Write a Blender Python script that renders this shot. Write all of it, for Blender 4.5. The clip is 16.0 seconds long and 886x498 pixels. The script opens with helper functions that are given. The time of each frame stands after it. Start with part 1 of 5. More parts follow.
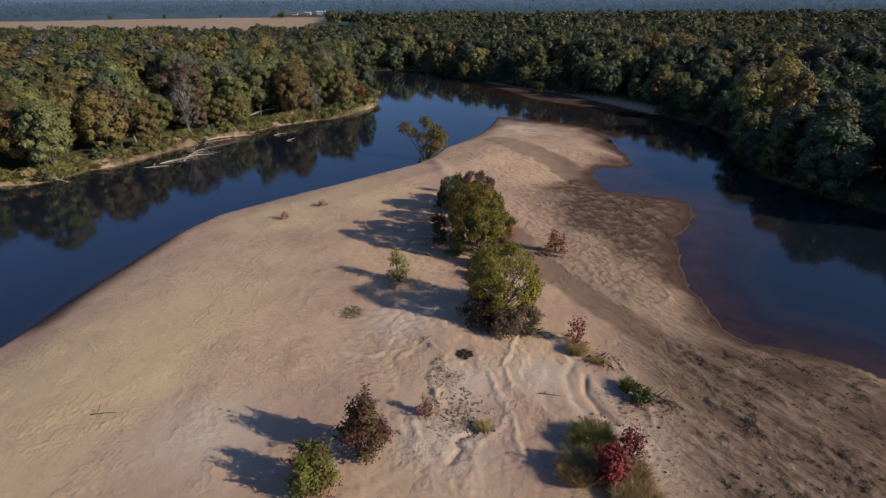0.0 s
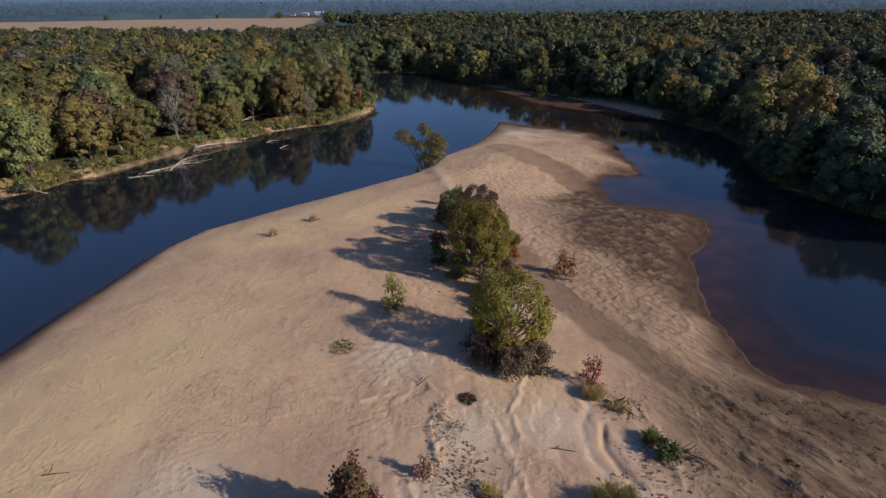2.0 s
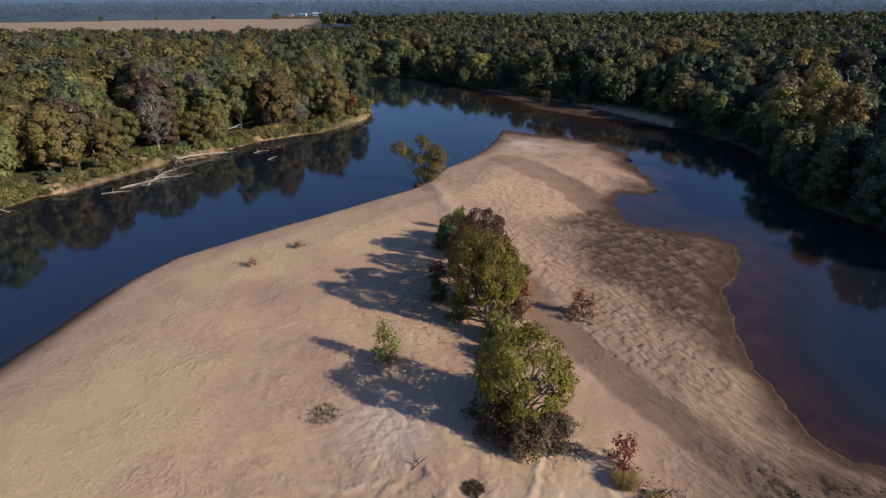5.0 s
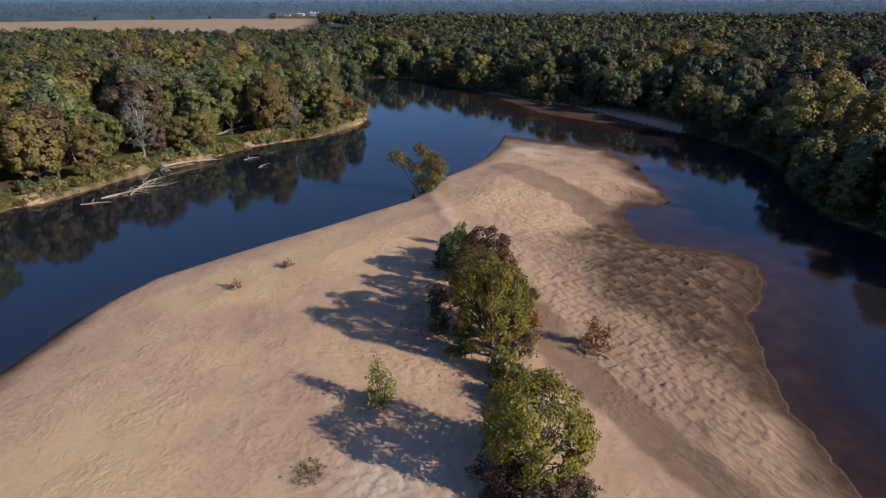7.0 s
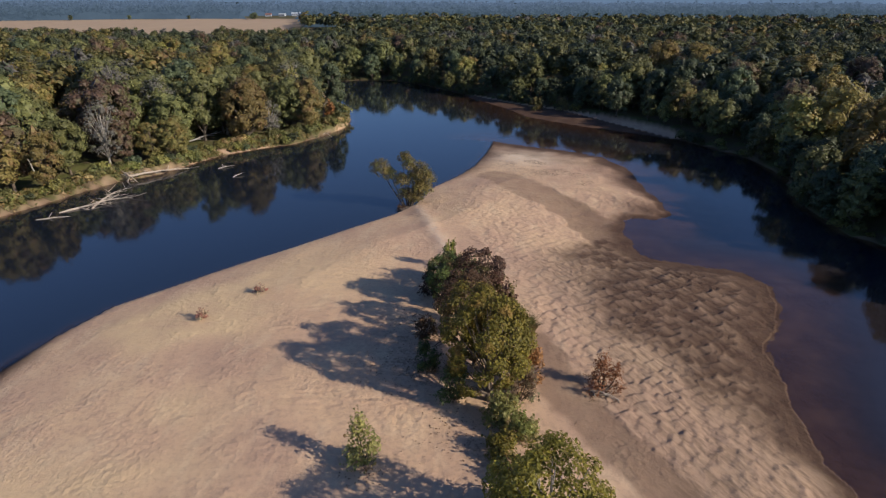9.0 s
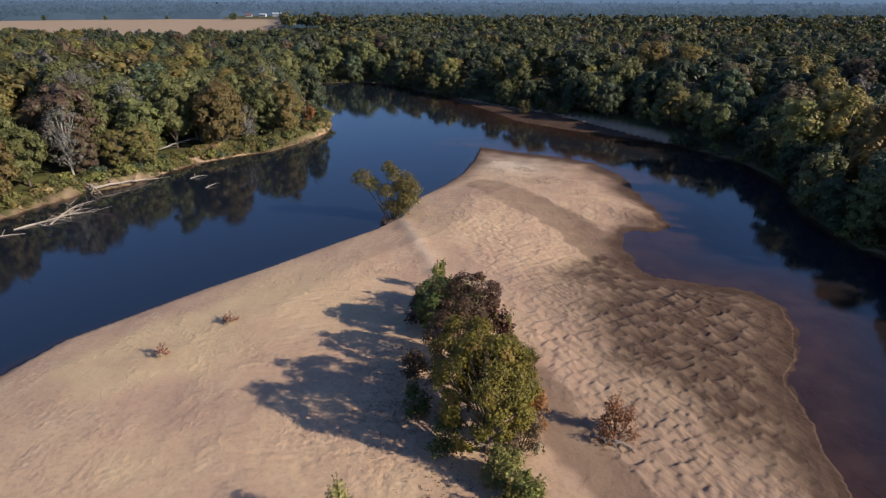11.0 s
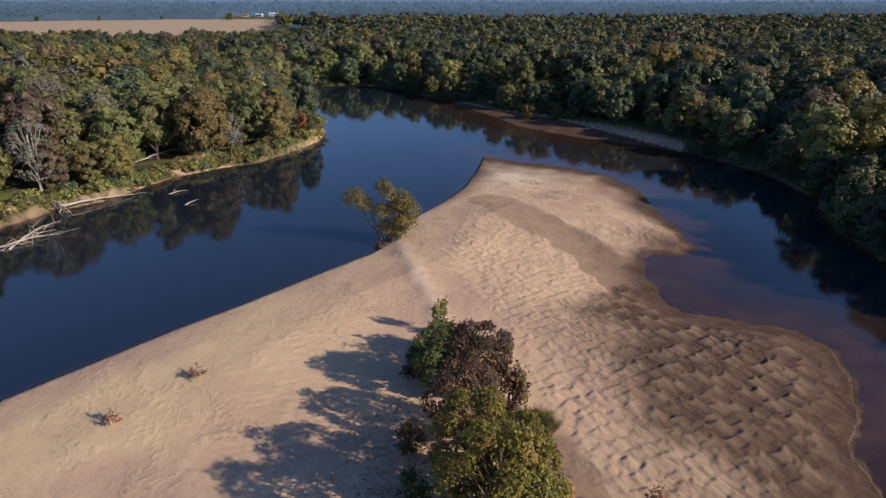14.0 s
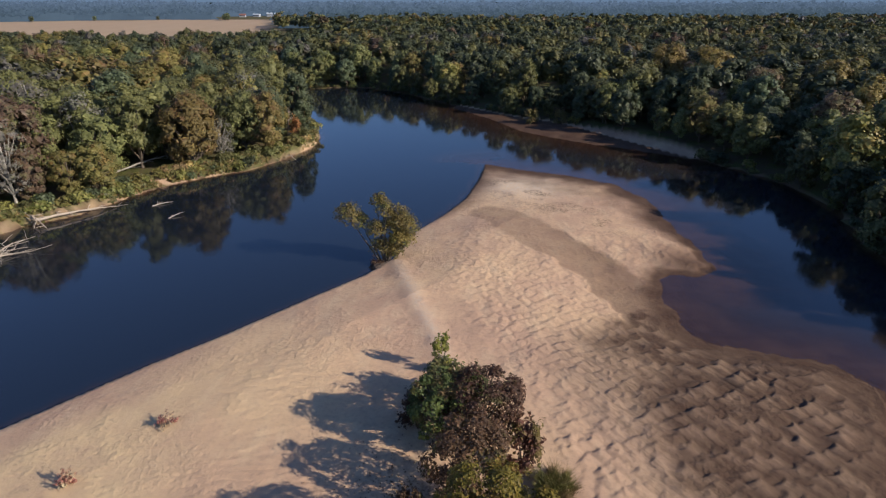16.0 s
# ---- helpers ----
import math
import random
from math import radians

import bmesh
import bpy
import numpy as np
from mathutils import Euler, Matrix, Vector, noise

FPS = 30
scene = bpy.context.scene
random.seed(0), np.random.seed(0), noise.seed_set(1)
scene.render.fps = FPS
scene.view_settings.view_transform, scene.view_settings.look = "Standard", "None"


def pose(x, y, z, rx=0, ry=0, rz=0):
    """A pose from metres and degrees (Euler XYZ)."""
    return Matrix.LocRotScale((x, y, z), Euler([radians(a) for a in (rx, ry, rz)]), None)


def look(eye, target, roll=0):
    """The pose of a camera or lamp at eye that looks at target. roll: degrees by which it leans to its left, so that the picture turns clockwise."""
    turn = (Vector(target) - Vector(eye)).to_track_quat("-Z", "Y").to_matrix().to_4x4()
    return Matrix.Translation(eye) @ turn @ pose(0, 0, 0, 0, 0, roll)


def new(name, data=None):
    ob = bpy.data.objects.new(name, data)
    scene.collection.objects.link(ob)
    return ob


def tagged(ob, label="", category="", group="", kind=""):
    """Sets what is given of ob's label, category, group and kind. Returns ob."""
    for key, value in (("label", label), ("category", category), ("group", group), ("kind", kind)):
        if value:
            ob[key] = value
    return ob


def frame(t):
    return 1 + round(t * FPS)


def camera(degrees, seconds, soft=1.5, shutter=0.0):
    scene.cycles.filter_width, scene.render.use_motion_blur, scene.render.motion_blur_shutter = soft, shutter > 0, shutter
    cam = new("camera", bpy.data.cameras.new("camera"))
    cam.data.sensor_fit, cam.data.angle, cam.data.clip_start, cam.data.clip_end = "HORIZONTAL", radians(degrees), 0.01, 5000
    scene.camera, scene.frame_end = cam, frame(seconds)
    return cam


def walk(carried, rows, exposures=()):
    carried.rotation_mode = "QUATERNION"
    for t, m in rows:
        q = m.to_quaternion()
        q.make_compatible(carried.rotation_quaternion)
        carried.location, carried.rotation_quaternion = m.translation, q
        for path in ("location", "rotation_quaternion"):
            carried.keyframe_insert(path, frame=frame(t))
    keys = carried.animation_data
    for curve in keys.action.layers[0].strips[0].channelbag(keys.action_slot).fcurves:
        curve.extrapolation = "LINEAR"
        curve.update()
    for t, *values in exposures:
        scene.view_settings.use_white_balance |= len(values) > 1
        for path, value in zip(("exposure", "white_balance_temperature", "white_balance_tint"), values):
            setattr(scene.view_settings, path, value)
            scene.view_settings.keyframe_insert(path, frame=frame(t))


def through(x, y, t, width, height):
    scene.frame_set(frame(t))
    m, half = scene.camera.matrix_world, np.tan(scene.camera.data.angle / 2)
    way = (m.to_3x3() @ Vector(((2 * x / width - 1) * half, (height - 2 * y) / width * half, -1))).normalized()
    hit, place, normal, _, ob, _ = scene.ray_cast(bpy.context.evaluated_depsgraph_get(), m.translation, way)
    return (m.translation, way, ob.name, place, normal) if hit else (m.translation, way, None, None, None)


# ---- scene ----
cam = camera(72.2, 16.0, 1.3)
PATH = [
    (0, (3.478, 4.895, 37.918), (3.322, 6.727, 37.13), -0.4),
    (0.5, (3.272, 6.724, 37.888), (3.118, 8.556, 37.101), -0.4),
    (1, (3.136, 8.602, 37.889), (2.981, 10.434, 37.102), -0.4),
    (1.5, (2.912, 10.486, 37.868), (2.76, 12.319, 37.081), -0.4),
    (2, (2.779, 12.348, 38.009), (2.626, 14.18, 37.222), -0.4),
    (2.5, (2.632, 14.243, 38.031), (2.479, 16.075, 37.244), -0.4),
    (3, (2.449, 16.133, 37.948), (2.296, 17.966, 37.163), -0.4),
    (3.5, (2.228, 17.932, 38.017), (2.078, 19.765, 37.231), -0.3),
    (4, (2.085, 19.798, 38.027), (1.934, 21.631, 37.241), -0.3),
    (6.5, (1.038, 29.27, 37.77), (0.892, 31.104, 36.986), -0.3),
    (7, (0.842, 31.042, 37.848), (0.698, 32.875, 37.063), -0.2),
    (7.5, (0.615, 33.046, 37.733), (0.474, 34.88, 36.949), -0.2),
    (8, (0.363, 34.971, 37.683), (0.237, 36.807, 36.899), -0.1),
    (8.5, (0.027, 36.873, 37.57), (-0.082, 38.71, 36.787), -0.0),
    (9, (-0.232, 38.94, 37.536), (-0.325, 40.778, 36.753), 0.1),
    (9.5, (-0.501, 40.846, 37.439), (-0.573, 42.686, 36.657), 0.1),
    (12, (-1.17, 49.999, 37.187), (-1.211, 51.839, 36.405), 0.2),
    (12.5, (-1.071, 51.802, 37.134), (-1.117, 53.642, 36.351), 0.1),
    (13, (-1.252, 53.537, 37.109), (-1.296, 55.377, 36.326), 0.1),
    (13.5, (-1.395, 55.39, 37.151), (-1.438, 57.229, 36.368), 0.1),
    (14, (-1.548, 57.215, 37.201), (-1.589, 59.054, 36.417), 0.0),
    (14.5, (-1.574, 59.097, 37.205), (-1.616, 60.936, 36.421), 0.0),
    (15, (-1.767, 60.985, 37.194), (-1.805, 62.824, 36.409), 0.1),
    (15.5, (-1.835, 62.836, 37.177), (-1.874, 64.675, 36.392), 0.0),
    (16, (-1.916, 64.649, 37.102), (-1.954, 66.489, 36.318), 0.0),
]
walk(cam, [(t, look(eye, target, roll)) for t, eye, target, roll in PATH], ((0, -0.1), (4, 0.0), (8, 0.2), (16, 0.36)))

# ---- light ----
SUN = Vector((0.94 * math.cos(radians(25.2)), -0.34 * math.cos(radians(25.2)), math.sin(radians(25.2)))).normalized()
world = bpy.data.worlds.new("sky")
scene.world = world
world.use_nodes = True
wn = world.node_tree.nodes
sky = wn.new("ShaderNodeTexSky")
sky.sky_type = "NISHITA"
sky.sun_disc = False
sky.sun_elevation = radians(25.2)
sky.sun_rotation = radians(110)
sky.air_density, sky.dust_density, sky.ozone_density = 1.0, 0.7, 3.0
wn["Background"].inputs["Strength"].default_value = 0.082
tint = wn.new("ShaderNodeMix")
tint.data_type, tint.blend_type = "RGBA", "MULTIPLY"
tint.inputs[0].default_value = 1.0
tint.inputs[7].default_value = (0.80, 0.96, 1.34, 1)
world.node_tree.links.new(sky.outputs[0], tint.inputs[6])
world.node_tree.links.new(tint.outputs[2], wn["Background"].inputs["Color"])
sun_data = bpy.data.lights.new("sun", "SUN")
sun_data.energy, sun_data.angle, sun_data.color = 5.15, radians(0.53), (1.0, 0.89, 0.77)
sun_ob = new("sun", sun_data)
sun_ob.matrix_world = look(SUN * 400, (0, 0, 0))


# ---- materials ----


class Graph:
    """A short way to write node materials."""

    def __init__(self, name):
        self.mat = bpy.data.materials.new(name)
        self.mat.use_nodes = True
        self.nodes, self.links = self.mat.node_tree.nodes, self.mat.node_tree.links
        self.bsdf = self.nodes["Principled BSDF"]
        self.out = self.nodes["Material Output"]
        self.coord = self.nodes.new("ShaderNodeTexCoord").outputs["Object"]

    def node(self, kind, **inputs):
        n = self.nodes.new(kind)
        for key, value in inputs.items():
            self.put(n.inputs[key.replace("_", " ")], value)
        return n

    def put(self, socket, value):
        if isinstance(value, bpy.types.NodeSocket):
            self.links.new(value, socket)
        elif isinstance(value, tuple) and len(value) == 3 and socket.type == "RGBA":
            socket.default_value = (*value, 1)
        else:
            socket.default_value = value

    def noise(self, scale, detail=4, rough=0.55, stretch=None):
        vec = self.coord
        if stretch:
            m = self.node("ShaderNodeMapping", Vector=vec)
            m.inputs["Scale"].default_value = stretch
            vec = m.outputs[0]
        return self.node("ShaderNodeTexNoise", Vector=vec, Scale=scale, Detail=detail, Roughness=rough).outputs["Fac"]

    def span(self, fac, lo, hi, a=0.0, b=1.0, soft_ends=False):
        n = self.node("ShaderNodeMapRange", Value=fac)
        n.inputs["From Min"].default_value, n.inputs["From Max"].default_value = lo, hi
        n.inputs["To Min"].default_value, n.inputs["To Max"].default_value = a, b
        n.interpolation_type = "SMOOTHSTEP" if soft_ends else "LINEAR"
        return n.outputs[0]

    def mix(self, fac, a, b, blend="MIX"):
        n = self.nodes.new("ShaderNodeMix")
        n.data_type, n.blend_type = "RGBA", blend
        self.put(n.inputs[0], fac), self.put(n.inputs[6], a), self.put(n.inputs[7], b)
        return n.outputs[2]

    def math(self, op, a, b=0.0):
        n = self.nodes.new("ShaderNodeMath")
        n.operation = op
        self.put(n.inputs[0], a), self.put(n.inputs[1], b)
        return n.outputs[0]

    def attr(self, name):
        n = self.nodes.new("ShaderNodeAttribute")
        n.attribute_name = name
        return n.outputs["Fac"]

    def bump(self, height, strength, distance):
        n = self.node("ShaderNodeBump", Height=height, Strength=strength, Distance=distance)
        return n.outputs[0]

    def done(self, colour, rough=0.8, normal=None, spec=0.3):
        self.put(self.bsdf.inputs["Base Color"], colour)
        self.put(self.bsdf.inputs["Roughness"], rough)
        self.bsdf.inputs["Specular IOR Level"].default_value = spec
        if normal:
            self.put(self.bsdf.inputs["Normal"], normal)
        return self.mat


def leaf_material(name, dark, light, accent=None, share=0.0, through=0.22):
    g = Graph(name)
    island = g.node("ShaderNodeNewGeometry").outputs["Random Per Island"]
    own = g.node("ShaderNodeObjectInfo").outputs["Random"]
    col = g.mix(island, dark, light)
    patch = g.noise(0.35, 3)
    col = g.mix(g.span(patch, 0.4, 0.65, 0.0, 0.6), col, tuple(c * 0.62 for c in dark))
    if accent:
        col = g.mix(g.span(g.noise(0.55, 2), 0.62 - share * 0.35, 0.72 - share * 0.35), col, accent)
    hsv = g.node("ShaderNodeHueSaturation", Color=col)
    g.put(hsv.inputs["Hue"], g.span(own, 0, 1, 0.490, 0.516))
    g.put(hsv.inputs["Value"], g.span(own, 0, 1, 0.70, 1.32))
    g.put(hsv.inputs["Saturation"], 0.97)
    col = hsv.outputs[0]
    g.done(col, 0.55, spec=0.28)
    tr = g.node("ShaderNodeBsdfTranslucent", Color=col)
    m = g.node("ShaderNodeMixShader", Fac=through)
    g.links.new(g.bsdf.outputs[0], m.inputs[1])
    g.links.new(tr.outputs[0], m.inputs[2])
    g.links.new(m.outputs[0], g.out.inputs["Surface"])
    return g.mat


def bark_material(name, a, b):
    g = Graph(name)
    n = g.noise(3.0, 5, 0.6, (1, 1, 0.25))
    fine = g.noise(14.0, 4, 0.6, (1, 1, 0.3))
    col = g.mix(n, a, b)
    return g.done(col, 0.85, g.bump(fine, 0.5, 0.05), 0.2)


# woods leaves, green to ash: base colours paled and blued with distance haze painted in
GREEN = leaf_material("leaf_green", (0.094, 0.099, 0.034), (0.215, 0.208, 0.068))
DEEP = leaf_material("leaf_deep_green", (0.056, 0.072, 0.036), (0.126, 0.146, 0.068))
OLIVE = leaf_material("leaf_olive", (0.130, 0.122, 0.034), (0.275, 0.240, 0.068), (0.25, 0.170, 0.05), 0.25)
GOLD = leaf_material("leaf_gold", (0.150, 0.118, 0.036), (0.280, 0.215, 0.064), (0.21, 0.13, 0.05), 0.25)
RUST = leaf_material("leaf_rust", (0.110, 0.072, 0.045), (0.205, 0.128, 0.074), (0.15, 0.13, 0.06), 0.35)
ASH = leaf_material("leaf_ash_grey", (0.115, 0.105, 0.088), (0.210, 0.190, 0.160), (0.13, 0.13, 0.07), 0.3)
YELLOW = leaf_material("leaf_yellow", (0.200, 0.145, 0.040), (0.360, 0.265, 0.070), (0.22, 0.15, 0.06), 0.25)
SYCAMORE = leaf_material("leaf_sycamore", (0.105, 0.088, 0.012), (0.310, 0.240, 0.026), (0.140, 0.118, 0.016), 0.4, 0.25)
WILLOW = leaf_material("leaf_willow", (0.130, 0.105, 0.030), (0.280, 0.205, 0.055), (0.15, 0.14, 0.03), 0.3, 0.25)
RUSSET = leaf_material("leaf_russet", (0.260, 0.105, 0.036), (0.440, 0.205, 0.070), None, 0.3, 0.25)
GROVE = leaf_material("leaf_cottonwood", (0.080, 0.068, 0.010), (0.250, 0.190, 0.022), (0.21, 0.12, 0.025), 0.2, 0.22)
MAROON = leaf_material("leaf_maroon", (0.077, 0.031, 0.025), (0.182, 0.070, 0.048), (0.126, 0.091, 0.028), 0.45)
BROWN_RED = leaf_material("leaf_brown_red", (0.070, 0.040, 0.024), (0.170, 0.085, 0.042), (0.10, 0.085, 0.025), 0.2)
LIME = leaf_material("leaf_lime", (0.085, 0.125, 0.020), (0.230, 0.280, 0.045), (0.24, 0.08, 0.05), 0.25)
SCARLET = leaf_material("leaf_scarlet", (0.150, 0.020, 0.022), (0.350, 0.052, 0.045), (0.28, 0.11, 0.07), 0.25)
BRIGHT = leaf_material("leaf_bright_green", (0.105, 0.115, 0.020), (0.260, 0.250, 0.045), (0.24, 0.07, 0.045), 0.2)
SAPLING = leaf_material("leaf_sapling", (0.170, 0.165, 0.045), (0.380, 0.340, 0.095), (0.30, 0.13, 0.07), 0.12)
DARK_GREEN = leaf_material("leaf_dark_green", (0.052, 0.072, 0.018), (0.150, 0.170, 0.040), (0.12, 0.07, 0.03), 0.2)
TAN = leaf_material("leaf_tan_grass", (0.400, 0.285, 0.120), (0.640, 0.470, 0.220), (0.32, 0.28, 0.10), 0.25, 0.5)
TWIG_RED = leaf_material("leaf_weed_red", (0.260, 0.075, 0.066), (0.420, 0.140, 0.110), (0.350, 0.266, 0.168), 0.5)
SEDGE = leaf_material("leaf_sedge", (0.150, 0.160, 0.040), (0.320, 0.300, 0.095), (0.30, 0.23, 0.10), 0.35, 0.5)
BARK = bark_material("bark_brown", (0.075, 0.055, 0.040), (0.150, 0.120, 0.090))
PALE_BARK = bark_material("bark_pale", (0.21, 0.19, 0.16), (0.36, 0.33, 0.28))
DRIFT = bark_material("driftwood_grey", (0.25, 0.20, 0.15), (0.46, 0.39, 0.31))
DARK_DRIFT = bark_material("driftwood_dark", (0.055, 0.040, 0.030), (0.130, 0.095, 0.070))


def ground_material():
    g = Graph("sand_and_soil")
    big, mid = g.noise(0.045, 4), g.noise(0.28, 5, 0.6)
    fine, grit = g.noise(2.2, 5, 0.65), g.noise(14.0, 4, 0.7)
    streak = g.noise(0.5, 5, 0.6, (1.0, 0.35, 1.0))
    sand = g.mix(g.span(big, 0.42, 0.6), (0.455, 0.298, 0.196), (0.580, 0.398, 0.238))
    sand = g.mix(g.span(mid, 0.38, 0.7, 0.0, 0.55), sand, (0.415, 0.266, 0.180))
    sand = g.mix(g.span(streak, 0.5, 0.72, 0.0, 0.5), sand, (0.590, 0.440, 0.280))
    sand = g.mix(g.span(fine, 0.48, 0.7, 0.0, 0.5), sand, (0.290, 0.200, 0.145))
    sand = g.mix(g.span(grit, 0.55, 0.75, 0.0, 0.4), sand, (0.25, 0.175, 0.125))
    sand = g.mix(g.math("MULTIPLY", g.attr("gold"), g.span(mid, 0.3, 0.7, 0.35, 0.9)), sand, (0.610, 0.445, 0.245))
    sand = g.mix(g.math("MULTIPLY", g.attr("pale"), g.span(fine, 0.25, 0.65)), sand, (0.575, 0.485, 0.375))
    sand = g.mix(g.math("MULTIPLY", g.attr("litter"), g.span(fine, 0.42, 0.6)), sand, (0.16, 0.115, 0.075))
    sand = g.mix(g.math("MULTIPLY", g.attr("damp"), g.span(streak, 0.3, 0.6, 0.6, 1.0)), sand, g.mix(fine, (0.225, 0.152, 0.100), (0.350, 0.242, 0.158)))
    sand = g.mix(g.math("MULTIPLY", g.attr("moss"), 0.45), sand, g.mix(grit, (0.085, 0.070, 0.030), (0.175, 0.145, 0.062)))
    wet = g.math("MULTIPLY", g.attr("wet"), g.span(mid, 0.25, 0.6, 0.88, 1.0))
    sand = g.mix(wet, sand, g.mix(fine, (0.042, 0.024, 0.016), (0.096, 0.056, 0.036)))
    soil = g.mix(fine, (0.060, 0.045, 0.027), (0.125, 0.095, 0.055))
    soil = g.mix(g.span(mid, 0.42, 0.58), soil, (0.085, 0.088, 0.030))
    field = g.mix(g.noise(0.05, 4, 0.6, (1.0, 0.3, 1.0)), (0.33, 0.235, 0.150), (0.41, 0.300, 0.195))
    col = g.mix(g.attr("sand"), soil, sand)
    col = g.mix(g.attr("field"), col, field)
    dents = g.node("ShaderNodeTexVoronoi", Vector=g.coord, Scale=1.6).outputs["Distance"]
    height = g.math("ADD", g.math("MULTIPLY", g.math("MULTIPLY", fine, g.span(g.noise(0.11, 3), 0.44, 0.62, 0.08, 1.0)), 0.22), g.math("MULTIPLY", grit, 0.035))
    height = g.math("ADD", height, g.math("MULTIPLY", g.math("MULTIPLY", dents, g.span(mid, 0.5, 0.62)), 0.10))
    turned = g.node("ShaderNodeMapping", Vector=g.coord)
    turned.inputs["Rotation"].default_value = (0, 0, radians(-33.4))
    lie = g.node("ShaderNodeMapping", Vector=turned.outputs[0])
    lie.inputs["Scale"].default_value = (1.0, 0.24, 1.0)
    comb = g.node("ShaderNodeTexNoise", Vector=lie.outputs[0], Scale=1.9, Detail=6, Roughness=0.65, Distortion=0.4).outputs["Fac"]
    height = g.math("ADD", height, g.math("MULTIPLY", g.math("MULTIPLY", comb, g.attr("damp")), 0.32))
    # the same comb pattern also colours its low furrows darker
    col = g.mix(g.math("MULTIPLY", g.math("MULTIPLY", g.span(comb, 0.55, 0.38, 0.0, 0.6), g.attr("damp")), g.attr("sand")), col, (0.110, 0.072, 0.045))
    rough = g.span(wet, 0, 1, 0.95, 0.75)
    return g.done(col, rough, g.bump(height, 0.9, 0.7), 0.1)


def water_material():
    g = Graph("river_water")
    depth = g.attr("depth")
    body = g.mix(g.span(depth, 0.1, 1.0, 0.0, 1.0, True), (0.034, 0.023, 0.019), (0.0095, 0.0135, 0.0200))
    wave = g.noise(1.1, 4, 0.5, (1.0, 0.5, 1.0))
    calm = g.noise(0.05, 3)
    rip = g.math("MULTIPLY", wave, g.span(calm, 0.4, 0.65, 0.25, 1.0))
    normal = g.bump(rip, 0.10, 0.12)
    g.done(body, 0.06, normal, 0.5)
    g.bsdf.inputs["IOR"].default_value = 1.52
    clear = g.node("ShaderNodeBsdfTransparent", Color=(0.74, 0.66, 0.63))
    gloss = g.node("ShaderNodeBsdfGlossy", Color=(1.0, 1.0, 1.0), Roughness=0.05, Normal=normal)
    slant = g.node("ShaderNodeLayerWeight", Blend=0.5, Normal=normal).outputs["Facing"]
    gleam = g.math("ADD", g.math("MULTIPLY", g.math("POWER", slant, 5.0), 0.96), 0.035)
    thin = g.node("ShaderNodeMixShader", Fac=gleam)
    g.links.new(clear.outputs[0], thin.inputs[1])
    g.links.new(gloss.outputs[0], thin.inputs[2])
    m = g.node("ShaderNodeMixShader", Fac=g.span(depth, -0.05, 0.62, 0.0, 1.0, True))
    g.links.new(thin.outputs[0], m.inputs[1])
    g.links.new(g.bsdf.outputs[0], m.inputs[2])
    g.links.new(m.outputs[0], g.out.inputs["Surface"])
    return g.mat


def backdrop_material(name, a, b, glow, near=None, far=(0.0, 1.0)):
    """Distance with its haze painted into colour and glow; near: its colour at the first of the two distances in far.
    """
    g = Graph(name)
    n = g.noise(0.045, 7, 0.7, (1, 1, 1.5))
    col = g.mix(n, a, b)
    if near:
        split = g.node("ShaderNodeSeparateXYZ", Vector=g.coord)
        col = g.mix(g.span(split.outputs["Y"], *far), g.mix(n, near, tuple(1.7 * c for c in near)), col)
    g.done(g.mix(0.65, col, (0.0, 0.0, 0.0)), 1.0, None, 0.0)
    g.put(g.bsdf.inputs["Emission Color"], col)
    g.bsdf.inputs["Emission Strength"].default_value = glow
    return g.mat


GROUND, WATER = ground_material(), water_material()

# ---- numbers and noise ----
rng = np.random.default_rng(7)
TABLE = rng.random((256, 256))


def vnoise(x, y, seed=0):
    x, y = x + seed * 17.3, y + seed * 31.7
    i, j = np.floor(x).astype(int), np.floor(y).astype(int)
    u, v = x - i, y - j
    u, v = u * u * (3 - 2 * u), v * v * (3 - 2 * v)
    a, b = TABLE[i % 256, j % 256], TABLE[(i + 1) % 256, j % 256]
    c, d = TABLE[i % 256, (j + 1) % 256], TABLE[(i + 1) % 256, (j + 1) % 256]
    return (a * (1 - u) + b * u) * (1 - v) + (c * (1 - u) + d * u) * v


def fbm(x, y, octaves=4, seed=0):
    total, amp, norm = 0, 1.0, 0
    for o in range(octaves):
        total, norm = total + amp * vnoise(x * 2**o, y * 2**o, seed + o), norm + amp
        amp *= 0.5
    return total / norm


def cells(x, y, seed=0):
    """Distance to the nearest and second nearest scattered seed, and the nearest one's offset."""
    i, j = np.floor(x), np.floor(y)
    f1, f2 = np.full(x.shape, 9.0), np.full(x.shape, 9.0)
    ox, oy = np.zeros(x.shape), np.zeros(x.shape)
    for a in (-1, 0, 1):
        for b in (-1, 0, 1):
            ci, cj = (i + a).astype(int), (j + b).astype(int)
            px = i + a + 0.15 + 0.7 * TABLE[(ci + seed) % 256, cj % 256]
            py = j + b + 0.15 + 0.7 * TABLE[(ci + 91) % 256, (cj + 37 + seed) % 256]
            d = np.hypot(px - x, py - y)
            near = d < f1
            f2 = np.where(near, f1, np.minimum(f2, d))
            ox, oy = np.where(near, x - px, ox), np.where(near, y - py, oy)
            f1 = np.where(near, d, f1)
    return f1, f2, ox, oy


